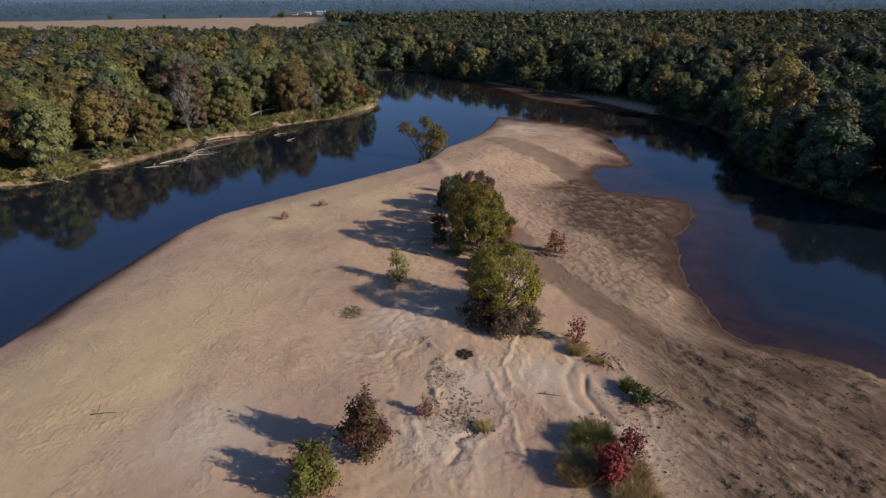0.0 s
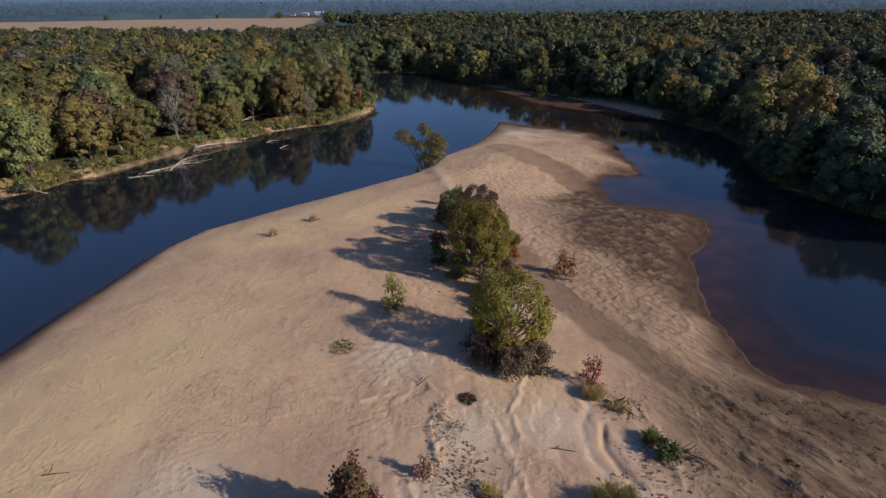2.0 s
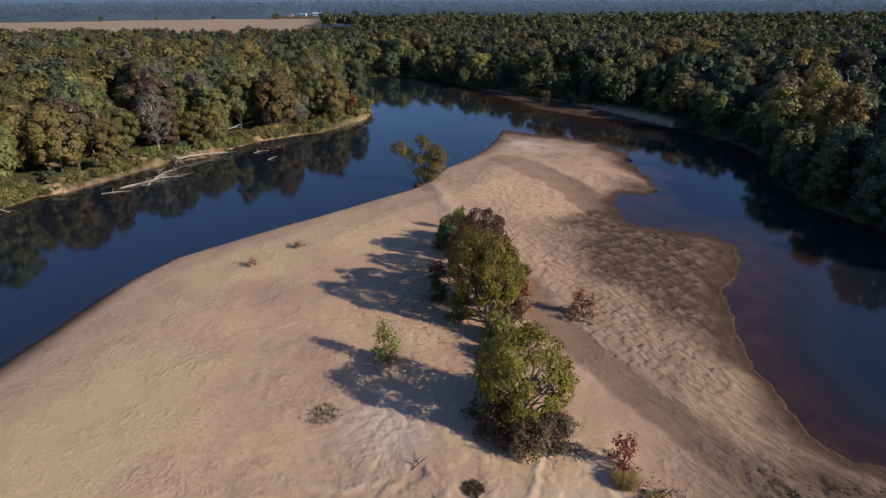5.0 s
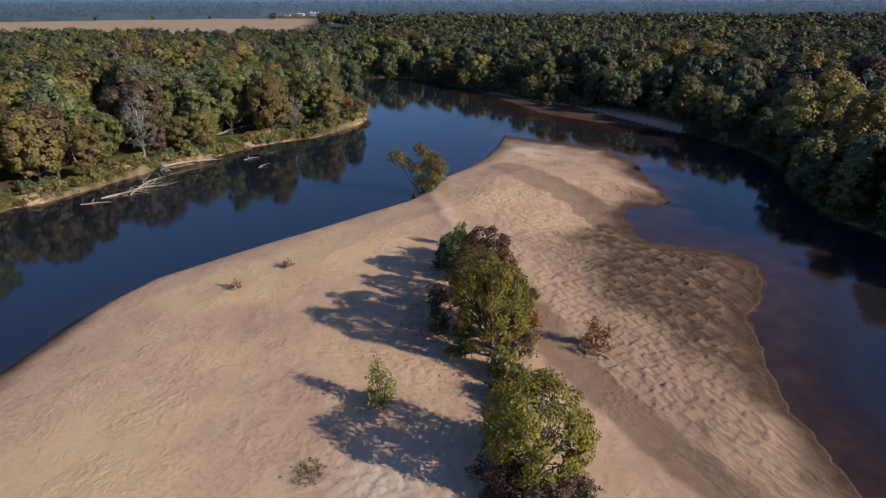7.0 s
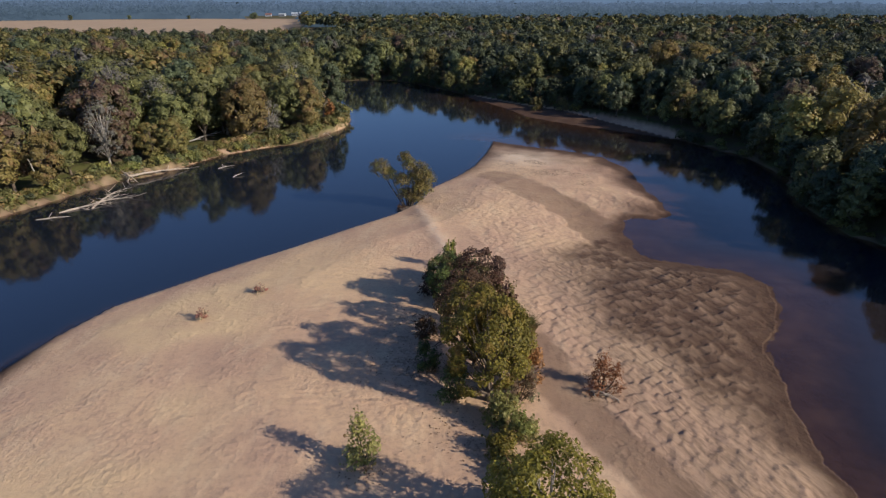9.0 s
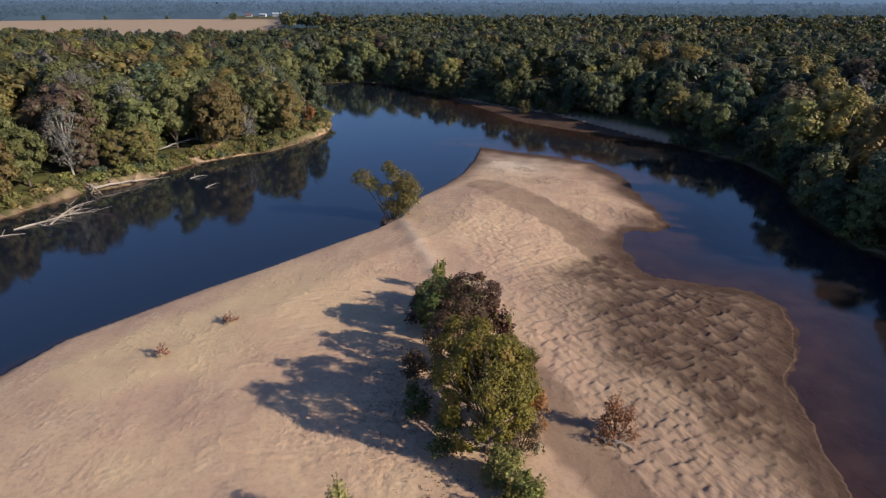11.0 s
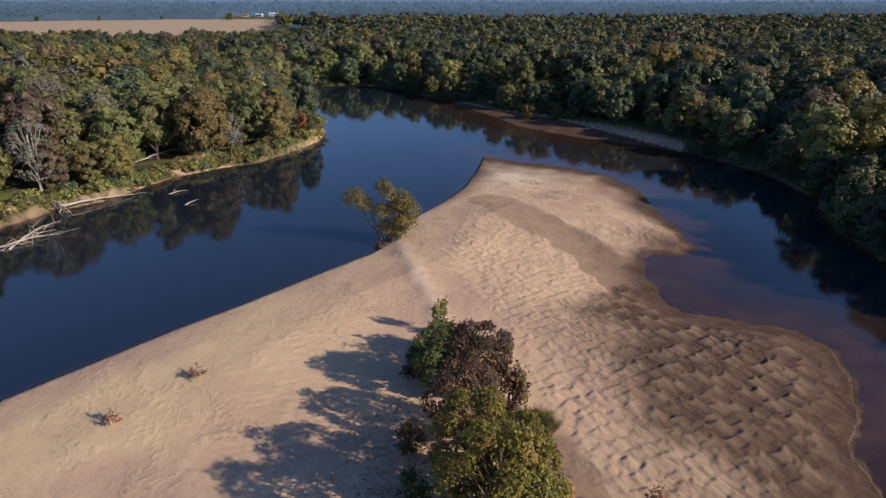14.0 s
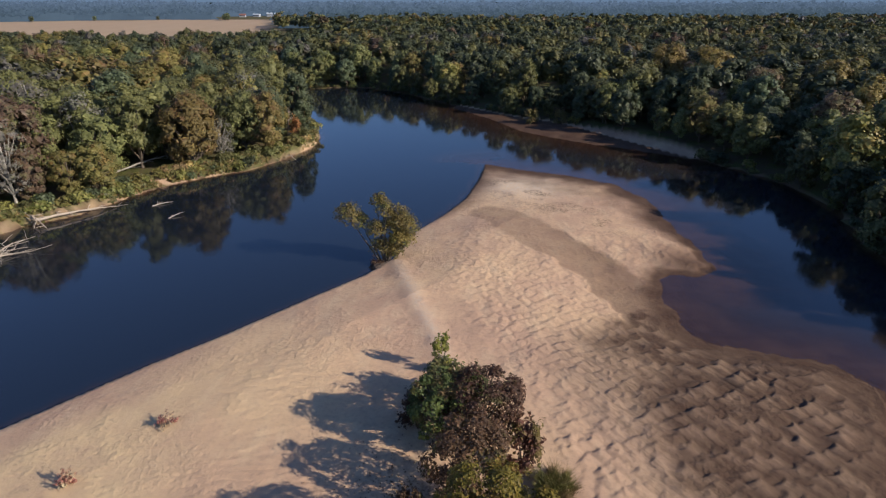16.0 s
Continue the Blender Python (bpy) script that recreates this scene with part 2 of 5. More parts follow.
def scallops(s, c, row, wide, seed):
    """Height, 0 to 1, of overlapping scalloped dunes in rows: s runs down the current, c across it."""
    i, j = np.floor(s / row), np.floor(c / wide)
    best = np.zeros(s.shape)
    for a in (-1, 0, 1, 2):
        for b in (-1, 0, 1):
            ci, cj = (i + a).astype(int), (j + b).astype(int)
            p, q = TABLE[(ci + seed) % 256, cj % 256], TABLE[(ci + 91) % 256, (cj + 37 + seed) % 256]
            tall = 0.45 + 0.55 * TABLE[(ci + 17 + seed) % 256, (cj + 140) % 256]
            off = (c / wide - (cj + 0.5 + 0.5 * (q - 0.5) + 0.5 * (ci % 2))) / (0.62 + 0.3 * q)
            lip = (ci + 0.3 + 0.7 * p) * row + 0.30 * row * off * off
            back = 1 - np.clip(lip - s, 0, None) / (1.5 * row)
            front = 1 - np.clip(s - lip, 0, None) / 0.24
            best = np.maximum(best, tall * np.clip(1 - 0.75 * off * off, 0, 1) * np.clip(np.minimum(back, front), 0, 1))
    return best


def smooth(v, lo, hi):
    s = np.clip((v - lo) / (hi - lo), 0, 1)
    return s * s * (3 - 2 * s)


def line_distance(x, y, line):
    best = np.full(x.shape, 1e9)
    for (ax, ay), (bx, by) in zip(line[:-1], line[1:]):
        dx, dy = bx - ax, by - ay
        s = np.clip(((x - ax) * dx + (y - ay) * dy) / (dx * dx + dy * dy), 0, 1)
        best = np.minimum(best, np.hypot(x - ax - s * dx, y - ay - s * dy))
    return best


def inside(x, y, ring):
    odd = np.zeros(x.shape, bool)
    for (ax, ay), (bx, by) in zip(ring, ring[1:] + ring[:1]):
        if ay != by:
            odd ^= ((ay > y) != (by > y)) & (x < (bx - ax) * (y - ay) / (by - ay) + ax)
    return odd


# ---- plan of the river ----
BAR_WEST = [(-56, -300), (-55, 0), (-53, 60), (-51.5, 78), (-50.2, 91), (-49, 97.5), (-46, 105), (-41, 111), (-35, 118.3),
            (-28.5, 125.3), (-20.8, 134.5), (-15, 141), (-11.5, 146.3), (-8.8, 158), (-4, 167), (0, 176.5), (2.9, 189), (5, 202)]
BAR_EAST = [(5, 202), (10, 199), (15, 196.5), (23, 192), (31, 186.5), (35, 176), (35, 163), (36, 152), (35, 145), (33, 142),
            (28, 143.5), (26, 142), (25, 137), (25, 129), (27, 125), (32, 121.8), (38, 119.8), (40, 116), (37, 107), (33.5, 98),
            (31.3, 89), (30.4, 82), (31.2, 76), (31.8, 72), (34, 68.4), (38, 67), (42.5, 64.3), (46, 60), (55, 52), (62, 30), (66, -300)]
BAR = BAR_WEST + BAR_EAST[1:]
LEFT_BANK = [(-150, -300), (-145, 0), (-138, 50), (-125, 85), (-112, 106), (-101, 120), (-94, 122), (-90.5, 126), (-89, 133),
             (-85, 136.5), (-81.6, 145), (-79, 152), (-75.5, 160), (-69.5, 166), (-66, 174), (-62, 183), (-56, 189.5), (-48, 195.5),
             (-42, 207), (-38.3, 219), (-39.3, 230), (-45.5, 247), (-52.5, 268), (-58, 281), (-75, 292), (-120, 300), (-250, 310), (-700, 330)]
FAR_BANK = [(-700, 375), (-250, 350), (-120, 338), (-75, 326), (-60, 318), (-50, 320), (-36, 319), (-20, 304), (-6, 284), (0, 278),
            (15, 261), (30, 249), (39.5, 232.5), (49.5, 216.5), (58, 204), (66, 188), (67, 170), (62, 152), (62, 138), (67, 126),
            (74, 114), (82, 100), (92, 75), (100, 30), (106, -300)]
RIVER = LEFT_BANK + FAR_BANK
SPIT = [(-3, 276), (9, 256), (14, 245), (17, 238), (24, 231), (33, 223), (39, 219.5), (47, 214), (54, 208), (59, 209),
        (53, 222), (42, 237), (30, 251), (15, 263), (0, 280)]
FIELD = [(-1500, 540), (-260, 470), (-165, 640), (-200, 780), (-228, 880), (-335, 880), (-455, 858), (-575, 798), (-1500, 640)]


def terrain(x, y):
    """Height of the ground and what covers it."""
    shift = smooth(x, 4, 16) * smooth(y, 205, 190)
    sx = x + shift * (3.4 * (fbm(x / 7, y / 7, 4, 201) - 0.5) + 0.5 * (vnoise(x / 1.3, y / 1.3, 205) - 0.5))
    sy = y + shift * (3.4 * (fbm(x / 7, y / 7, 4, 211) - 0.5) + 0.5 * (vnoise(x / 1.3, y / 1.3, 215) - 0.5))
    on_bar, in_river = inside(sx, sy, BAR), inside(x, y, RIVER)
    dw, de = line_distance(sx, sy, BAR_WEST), line_distance(sx, sy, BAR_EAST)
    db = np.minimum(line_distance(x, y, LEFT_BANK), line_distance(x, y, FAR_BANK))
    on_spit, ds = inside(x, y, SPIT), line_distance(x, y, SPIT + SPIT[:1])
    soft = fbm(x / 9, y / 9, 4, 3) - 0.5
    small = fbm(x / 1.6, y / 1.6, 3, 11) - 0.5
    # the bar: a cut edge to the west, a long wash slope to the east
    cut = smooth(y, 88, 110) * 0.45 + 0.05
    west = cut * smooth(dw, 0, 0.55) + 2.1 * (1 - np.exp(-dw / 13))
    east = 0.03 + 2.15 * (1 - np.exp(-np.maximum(de - 1, 0) / np.interp(y, [70, 100, 125, 140], [17, 30, 30, 17]))) + 0.1 * smooth(de, 0, 2)
    low = smooth(y, 150, 172)
    bar = np.minimum(west, east) * (1 - 0.55 * low) + 0.3 * soft * smooth(np.minimum(dw, de), 1, 8) + 0.05 * small
    # scarped banks and wash channels at the near end
    near = smooth(y, 74, 60) * smooth(x, -14, -4) * smooth(x, 21, 15)
    chan = fbm(x / 5 + 0.35 * y / 5, y / 11, 4, 23)
    bar = bar + near * (0.06 * smooth(chan, 0.475, 0.485) - 0.05 * smooth(chan, 0.60, 0.61))
    ledge = fbm(x / 2.2 + 9, y / 3.0, 4, 27)
    bar = bar + near * 0.05 * smooth(ledge, 0.54, 0.555)
    wash = smooth(y, 72, 62) * smooth(x, 17, 26) * smooth(de, 0, 2)
    rill = fbm((x + 0.75 * y) / 2.6, (y - 0.6 * x) / 13, 5, 31)
    fine_rill = fbm((x + 0.75 * y) / 0.9, (y - 0.6 * x) / 6, 3, 35)
    shelf = fbm((x + 0.55 * y) / 3.2, (y - 0.5 * x) / 6.5, 5, 37)
    bar = bar + wash * smooth(de, 0, 5) * (0.11 * smooth(shelf, 0.49, 0.515) + 0.08 * smooth(shelf, 0.58, 0.60) + 0.10 * (fbm(x / 0.8, y / 0.8, 3, 45) - 0.5))
    bar = bar + wash * 0.10 * (fine_rill - 0.5) + wash * 0.16 * (smooth(rill, 0.44, 0.56) - 0.5 + 0.5 * (rill - 0.5)) * smooth(de, 0, 6)
    runnel = line_distance(x, y, [(9.0, 65.2), (10.5, 64.0), (12.6, 60.1), (11.4, 57.3), (11.6, 53.3), (12.7, 51.2)])
    crack = np.minimum(line_distance(x, y, [(13.4, 57.5), (13.0, 54.6), (14.2, 51.4), (15.2, 50.2)]), line_distance(x, y, [(0.6, 44), (1.4, 45.6), (0.8, 46.4), (2.4, 47.6), (2.2, 48.6)]))
    brink = line_distance(x, y, [(-5.6, 59.6), (-3.4, 61.6), (-1.0, 60.4), (-0.9, 57.4), (-1.6, 54.6), (-1.0, 51.4)])
    jx, jy = x + 0.8 * (fbm(x / 0.9, y / 0.9, 2, 141) - 0.5), y + 0.8 * (fbm(x / 0.9, y / 0.9, 2, 143) - 0.5)
    ledges = np.full(x.shape, 1e9)
    for course in ([(7.7, 65.4), (5.8, 62.6), (6.0, 61.1), (4.9, 58.7), (5.9, 54.8)], [(0.6, 58.4), (-1.9, 58.2), (-2.0, 55.1), (-1.2, 52.0)], [(5.4, 50.0), (4.2, 47.6), (2.9, 46.5), (1.5, 46.7)],
                   [(-3.4, 48.6), (-2.1, 46.2), (0.2, 45.1)], [(3.7, 56.8), (4.7, 52.8), (6.1, 48.7), (6.4, 45.0)], [(17.8, 59.6), (18.4, 56.2), (18.6, 50.9)], [(-6, 60.5), (-9.5, 58.8), (-12.5, 59.6)]):
        ledges = np.minimum(ledges, line_distance(jx, jy, course))
    bar = bar + 0.13 * np.exp(-((ledges / 0.24) ** 2)) + near * 0.05 * (fbm(x / 0.8, y / 0.8, 3, 147) - 0.5)
    bar = bar - 0.10 * np.exp(-((runnel / 0.4) ** 2)) - 0.22 * np.exp(-((crack / 0.3) ** 2))
    bar = bar + 0.16 * np.exp(-((brink / 0.5) ** 2)) * smooth(fbm(x / 1.2, y / 1.2, 3, 131), 0.35, 0.6)
    # crest of blown sand by the river tree
    crest = line_distance(x, y, [(-10.5, 145), (-7.6, 135), (-3.4, 121), (-1, 112)])
    bar = bar + 0.24 * np.exp(-((crest / 1.5) ** 2))
    # lunate dunes: rows of scalloped crests with their steep faces down the current
    east_side = smooth(x - np.interp(y, [60, 85, 100, 118, 135, 150, 165], [16, 11, 7, 1, -5, -4, -2]), 0, 4)
    band = east_side * smooth(y, 66, 86) * smooth(y, 166, 150) * (0.15 + 0.85 * smooth(de, 0.5, 6))
    wet_swale = np.exp(-((line_distance(x, y, [(5, 166), (9, 159), (14.6, 149), (19, 142), (22, 133), (24, 128)]) / 5.0) ** 2))
    grey_swale = np.exp(-((line_distance(x, y, [(7, 98), (9, 89), (13, 81), (20.5, 69), (26, 59)]) / 2.6) ** 2))
    torn = 0.5 * (fbm(x / 2.5, y / 2.5, 4, 111) - 0.5)
    wet_swale, grey_swale = smooth(wet_swale + torn, 0.28, 0.62), smooth(grey_swale + torn, 0.30, 0.62)
    band = band * (1 - smooth(wet_swale, 0.3, 0.7)) * (1 - 0.85 * smooth(grey_swale, 0.35, 0.75))
    grow = smooth(x, 6, 28) * smooth(y, 88, 108) * smooth(y, 140, 118)
    along, across = 0.835 * y - 0.55 * x, 0.835 * x + 0.55 * y
    along = along + 1.1 * (vnoise(x / 6, y / 6, 5) - 0.5) + 0.3 * (vnoise(x / 1.3, y / 1.3, 15) - 0.5)
    across = across + 1.1 * (vnoise(x / 6, y / 6, 6) - 0.5)
    dune_small, dune_large = scallops(along, across, 1.5, 1.05, 3), scallops(along, across, 2.3, 1.55, 17)
    grain = fbm(across / 0.42, along / 2.2, 2, 19) - 0.5
    bar = bar + band * (0.27 * dune_small * (1 - 0.6 * grow) + (0.34 * dune_large + 0.08 * grain) * grow) * (0.55 + 0.9 * vnoise(x / 5, y / 5, 44)) * (1 - 0.3 * smooth(y, 112, 134))
    # trampled, wind-rippled sand west of the trees
    scuff = smooth(x, -34, -16) * smooth(x, 3, -3) * smooth(y, 50, 62) * smooth(y, 128, 112)
    f1, f2, ox, oy = cells((x + 0.5 * y) / 1.5, (y - 0.4 * x) / 0.9, 41)
    bar = bar + 0.13 * scuff * smooth(fbm(x / 6, y / 6, 2, 51), 0.42, 0.6) * (0.5 - f1 + 0.5 * ox)
    bar = np.maximum(bar, 0.03 * smooth(np.minimum(dw, de), 0, 0.6))
    # wash-over pools between the dunes of the east edge
    bar = bar - 0.05 * smooth(fbm(x / 3.5, y / 2.5, 3, 61), 0.5, 0.62) * smooth(de, 6, 1) * smooth(y, 92, 100) * smooth(y, 128, 122)
    bed_bar = -np.where(dw < de, 0.9 * dw, np.interp(y, [85, 100, 150, 165], [0.03, 0.016, 0.014, 0.03]) * de + np.interp(y, [85, 100], [0.006, 0.0028]) * de * de)
    bed = np.maximum(np.maximum(bed_bar, -0.5 * db), -2.6)
    bed = bed + np.where(dw > de, 0.02 * dune_large * smooth(de, 5, 0) * smooth(y, 92, 100) * smooth(y, 134, 124), 0)
    bed = np.maximum(bed, -0.06 * ds)
    spit = 0.04 + 0.05 * ds + 0.1 * small
    left = line_distance(x, y, LEFT_BANK) < line_distance(x, y, FAR_BANK)
    reach = np.where(left, 0.7 + 1.7 * smooth(fbm(x / 11, y / 11, 3, 77), 0.45, 0.65) + 0.9 * (fbm(x / 2.4, y / 2.4, 3, 78) - 0.5), 6.0)
    land = 0.12 + np.where(left, 0.7 + 0.9 * smooth(fbm(x / 13, y / 13, 3, 79), 0.4, 0.62) + 0.8 * (fbm(x / 2.8, y / 2.8, 3, 80) - 0.5), 1.4) * smooth(db, 0.25 * reach, reach) + 0.7 * soft * smooth(db, 1, 6) + 1.2 * smooth(db, 8, 40)
    z = np.where(on_bar, bar, bed)
    z = np.where(in_river, z, land)
    z = np.where(on_spit, np.where(in_river, spit, np.minimum(spit + 0.3, land)), z)
    clay = smooth(fbm(x / 6, y / 6, 4, 71), 0.46, 0.58)
    sand = np.where(in_river | on_spit, 1.0, np.where(left, smooth(db, reach + 0.6, reach - 0.8) * (0.05 + 0.75 * clay), 0.0))
    wet = np.where(on_bar, smooth(z + 0.25 * soft, 0.62, 0.12) * smooth(y, 60, 66) + 0.0, np.where(in_river, 1.0, 0.0))
    dry_line = np.interp(y, [66, 73, 79, 87, 93, 98, 102, 109, 117, 124, 129, 134], [34, 31, 29, 25.5, 22, 19, 15.5, 15.5, 16, 14, 16, 21])
    mud = smooth(x - dry_line + 7 * (fbm(x / 7, y / 7, 4, 83) - 0.5) + 2 * small, -2.5, 4.0) * smooth(y, 64, 74) * smooth(y, 140, 130)
    tuft = smooth(fbm(x / 0.55, y / 0.7, 3, 39), 0.5, 0.66)
    moss = wash * smooth(shelf, 0.46, 0.56) * tuft + 0.7 * wash * smooth(fbm(x / 4, y / 4, 3, 43), 0.52, 0.62) * tuft
    streaks = wash * (0.66 + 0.3 * tuft) * np.clip(0.32 + 0.45 * smooth(rill, 0.58, 0.44) + 0.45 * smooth(fine_rill, 0.55, 0.42), 0, 1)
    for px, py, pr in ((33, 146, 6.5), (24, 134, 5), (27, 128, 4), (35, 60, 6), (30, 64, 4), (40, 52, 7)):
        wet = np.maximum(wet, np.where(on_bar, 0.9 * np.exp(-(((x - px) / pr) ** 2 + ((y - py) / pr) ** 2)), 0))
    margin = np.where(on_bar, 0.8 * smooth(de + 3 * soft + 2 * small, 4.5, 0.3) * smooth(y, 62, 70) * smooth(y, 196, 180), 0)
    wet = np.maximum(wet, margin)
    line = np.interp(y, [40, 60, 85, 100, 118], [16, 14, 10, 8, 4])
    damp = np.where(on_bar, smooth(x - line + 3 * soft, 0, 9) * smooth(y, 134, 118), 0) * np.interp(y, [62, 78], [0.9, 0.72])
    mud = mud * (0.97 - 0.36 * smooth(dune_large, 0.25, 0.8) * smooth(de, 0.5, 5))
    mud = mud * on_bar
    wet = np.clip(np.maximum.reduce([wet, mud, wet_swale * 0.5 * on_bar * (0.7 + 0.6 * smooth(x, 8, 24)) , grey_swale * 0.5 * on_bar, streaks]), 0, 1)
    wet = np.where(on_bar & (dw < 1.2), np.maximum(wet, 0.8 * smooth(dw, 0.6, 0.1)), wet)
    # runnel line: light tan sand with its sunlit slope painted in as pale
    pale = np.maximum.reduce([np.exp(-((crest / 0.9) ** 2)) * 0.5, 0.9 * np.exp(-((runnel / 0.4) ** 2)), 0.6 * np.exp(-((ledges / 0.3) ** 2))])
    for px, py, pr in ((-6.5, 67, 4.5), (1.7, 55, 4), (0, 47, 5), (-21, 46, 5), (15, 47, 4), (9, 57, 3.5), (16, 55, 2.5), (12, 184, 9)):
        pale = np.maximum(pale, 0.9 * np.exp(-(((x - px) / pr) ** 2 + ((y - py) / pr) ** 2)))
    gold = smooth(x, -16, -30) * smooth(dw, 2, 8) * smooth(fbm(x / 16, y / 16, 3, 91), 0.35, 0.6)
    gold = np.maximum(gold, 0.8 * np.exp(-(((x + 22) / 10) ** 2 + ((y - 113) / 12) ** 2)))
    litter = 0.0 * x
    for px, py, pr in ((1.5, 48.5, 3.2), (-1, 56, 1.8), (17.5, 53.5, 3.5), (13, 44, 4.5), (-13, 68, 2), (-4, 98, 7), (-6, 92, 5), (15, 60.5, 3), (3, 80, 4), (14, 178, 9), (18, 169, 6), (8, 186, 5), (24, 160, 5), (13, 88.5, 2)):
        litter = np.maximum(litter, 0.85 * np.exp(-(((x - px) / pr) ** 2 + ((y - py) / (pr * 0.8)) ** 2)))
    litter = litter * np.where(y > 150, smooth(fbm(x / 4.5, y / 2.6, 4, 103), 0.46, 0.56), smooth(fbm(x / 0.9, y / 0.9, 3, 101), 0.4, 0.6))
    field = np.where(inside(x, y, FIELD), 1.0, 0.0)
    return z, dict(sand=sand, wet=wet, damp=damp, pale=pale * on_bar, gold=gold * on_bar, litter=litter * on_bar, moss=np.clip(moss, 0, 1) * on_bar, field=field)


KNOWN_HEIGHTS = {}


def survey(xs, ys):
    """Work out the heights of many places at once."""
    xs, ys = np.asarray(xs, float), np.asarray(ys, float)
    KNOWN_HEIGHTS.update(zip(zip(xs.tolist(), ys.tolist()), terrain(xs, ys)[0].tolist()))


def height(x, y):
    if (float(x), float(y)) not in KNOWN_HEIGHTS:
        survey([x], [y])
    return KNOWN_HEIGHTS[(float(x), float(y))]


# ---- meshes ----


def mesh_of(name, verts, faces, materials, index=None, flat=True):
    """A mesh from arrays of places and of quads or triangles."""
    verts, faces = np.asarray(verts, np.float32), np.asarray(faces, np.int32)
    me = bpy.data.meshes.new(name)
    me.vertices.add(len(verts))
    me.vertices.foreach_set("co", verts.ravel())
    me.loops.add(faces.size)
    me.loops.foreach_set("vertex_index", faces.ravel())
    me.polygons.add(len(faces))
    me.polygons.foreach_set("loop_start", np.arange(0, faces.size, faces.shape[1], dtype=np.int32))
    for m in materials:
        me.materials.append(m)
    if index is not None:
        me.polygons.foreach_set("material_index", np.asarray(index, np.int32))
    me.polygons.foreach_set("use_smooth", np.full(len(faces), not flat))
    me.update(calc_edges=True)
    me.validate()
    return me


def part(name, me, parent, label=""):
    ob = new(name, me)
    ob.parent = parent
    if label:
        tagged(ob, label)
    return ob


def thing(name, x, y, z, label, category, group="", turn=0.0):
    ob = new(name)
    ob.empty_display_size = 0.3
    ob.matrix_basis = pose(x, y, z, 0, 0, turn)
    return tagged(ob, label, category, group)


def sheet(xs, ys):
    gx, gy = np.meshgrid(xs, ys)
    nx, ny = len(xs), len(ys)
    k = np.arange(nx * ny).reshape(ny, nx)
    faces = np.stack([k[:-1, :-1], k[:-1, 1:], k[1:, 1:], k[1:, :-1]], -1).reshape(-1, 4)
    return gx.ravel(), gy.ravel(), faces


def spaced(stops):
    """Grid lines from stops of (from, to, step)."""
    out = []
    for a, b, step in stops:
        out.append(np.linspace(a, b, max(1, round((b - a) / step)), endpoint=False))
    return np.concatenate(out + [[stops[-1][1]]])


def tubes(paths, sides=6):
    """Tapered round limbs: each path is a list of (x, y, z, radius)."""
    verts, faces = [], []
    for path in paths:
        p = np.array(path, float)
        base = len(verts)
        for k in range(len(p)):
            t = p[min(k + 1, len(p) - 1), :3] - p[max(k - 1, 0), :3]
            t = t / (np.linalg.norm(t) + 1e-9)
            a = np.cross(t, (0.31, 0.9, 0.2) if abs(t[1]) < 0.8 else (1, 0, 0))
            a = a / (np.linalg.norm(a) + 1e-9)
            b = np.cross(t, a)
            for s in range(sides):
                w = 2 * math.pi * s / sides
                verts.append(p[k, :3] + p[k, 3] * (math.cos(w) * a + math.sin(w) * b))
        for k in range(len(p) - 1):
            for s in range(sides):
                u = (s + 1) % sides
                faces.append((base + k * sides + s, base + k * sides + u, base + (k + 1) * sides + u, base + (k + 1) * sides + s))
    return np.array(verts), np.array(faces)


def limb(r, start, end, r0, r1, bend=0.12, steps=5):
    """A crooked limb from start to end."""
    start, end = np.array(start, float), np.array(end, float)
    length = np.linalg.norm(end - start)
    out, off = [], np.zeros(3)
    for k in range(steps + 1):
        f = k / steps
        if 0 < k:
            off = off + r.normal(0, bend * length / steps, 3) * (1 if k < steps else 0.4)
        out.append((*(start + f * (end - start) + off), r0 + (r1 - r0) * f))
    return out


def leaves(r, lobes, count, size, shell=0.35, corners=4):
    """Small folded leaves scattered in the outer shells of lobes (x, y, z, rx, ry, rz)."""
    lobes = np.array(lobes, float)
    area = lobes[:, 3] * lobes[:, 4] + lobes[:, 5] * (lobes[:, 3] + lobes[:, 4])
    pick = r.choice(len(lobes), count, p=area / area.sum())
    n = r.normal(size=(count, 3))
    n /= np.linalg.norm(n, axis=1)[:, None]
    n[:, 2] = np.where(n[:, 2] < -0.55, -n[:, 2], n[:, 2])
    lump = 0.80 + 0.38 * vnoise(n[:, 0] * 2.3 + pick * 5.1 + 40, n[:, 1] * 2.3 + n[:, 2] * 1.7 + 40, 3)
    rad = (1 - shell * r.random(count) ** 1.6) * lump
    c = lobes[pick, :3] + n * lobes[pick, 3:] * rad[:, None]
    c += r.normal(0, 0.06, (count, 3)) * lobes[pick, 3:]
    return leaf_quads(r, c, n, size, 0.58 if corners == 3 else 0.42, corners)


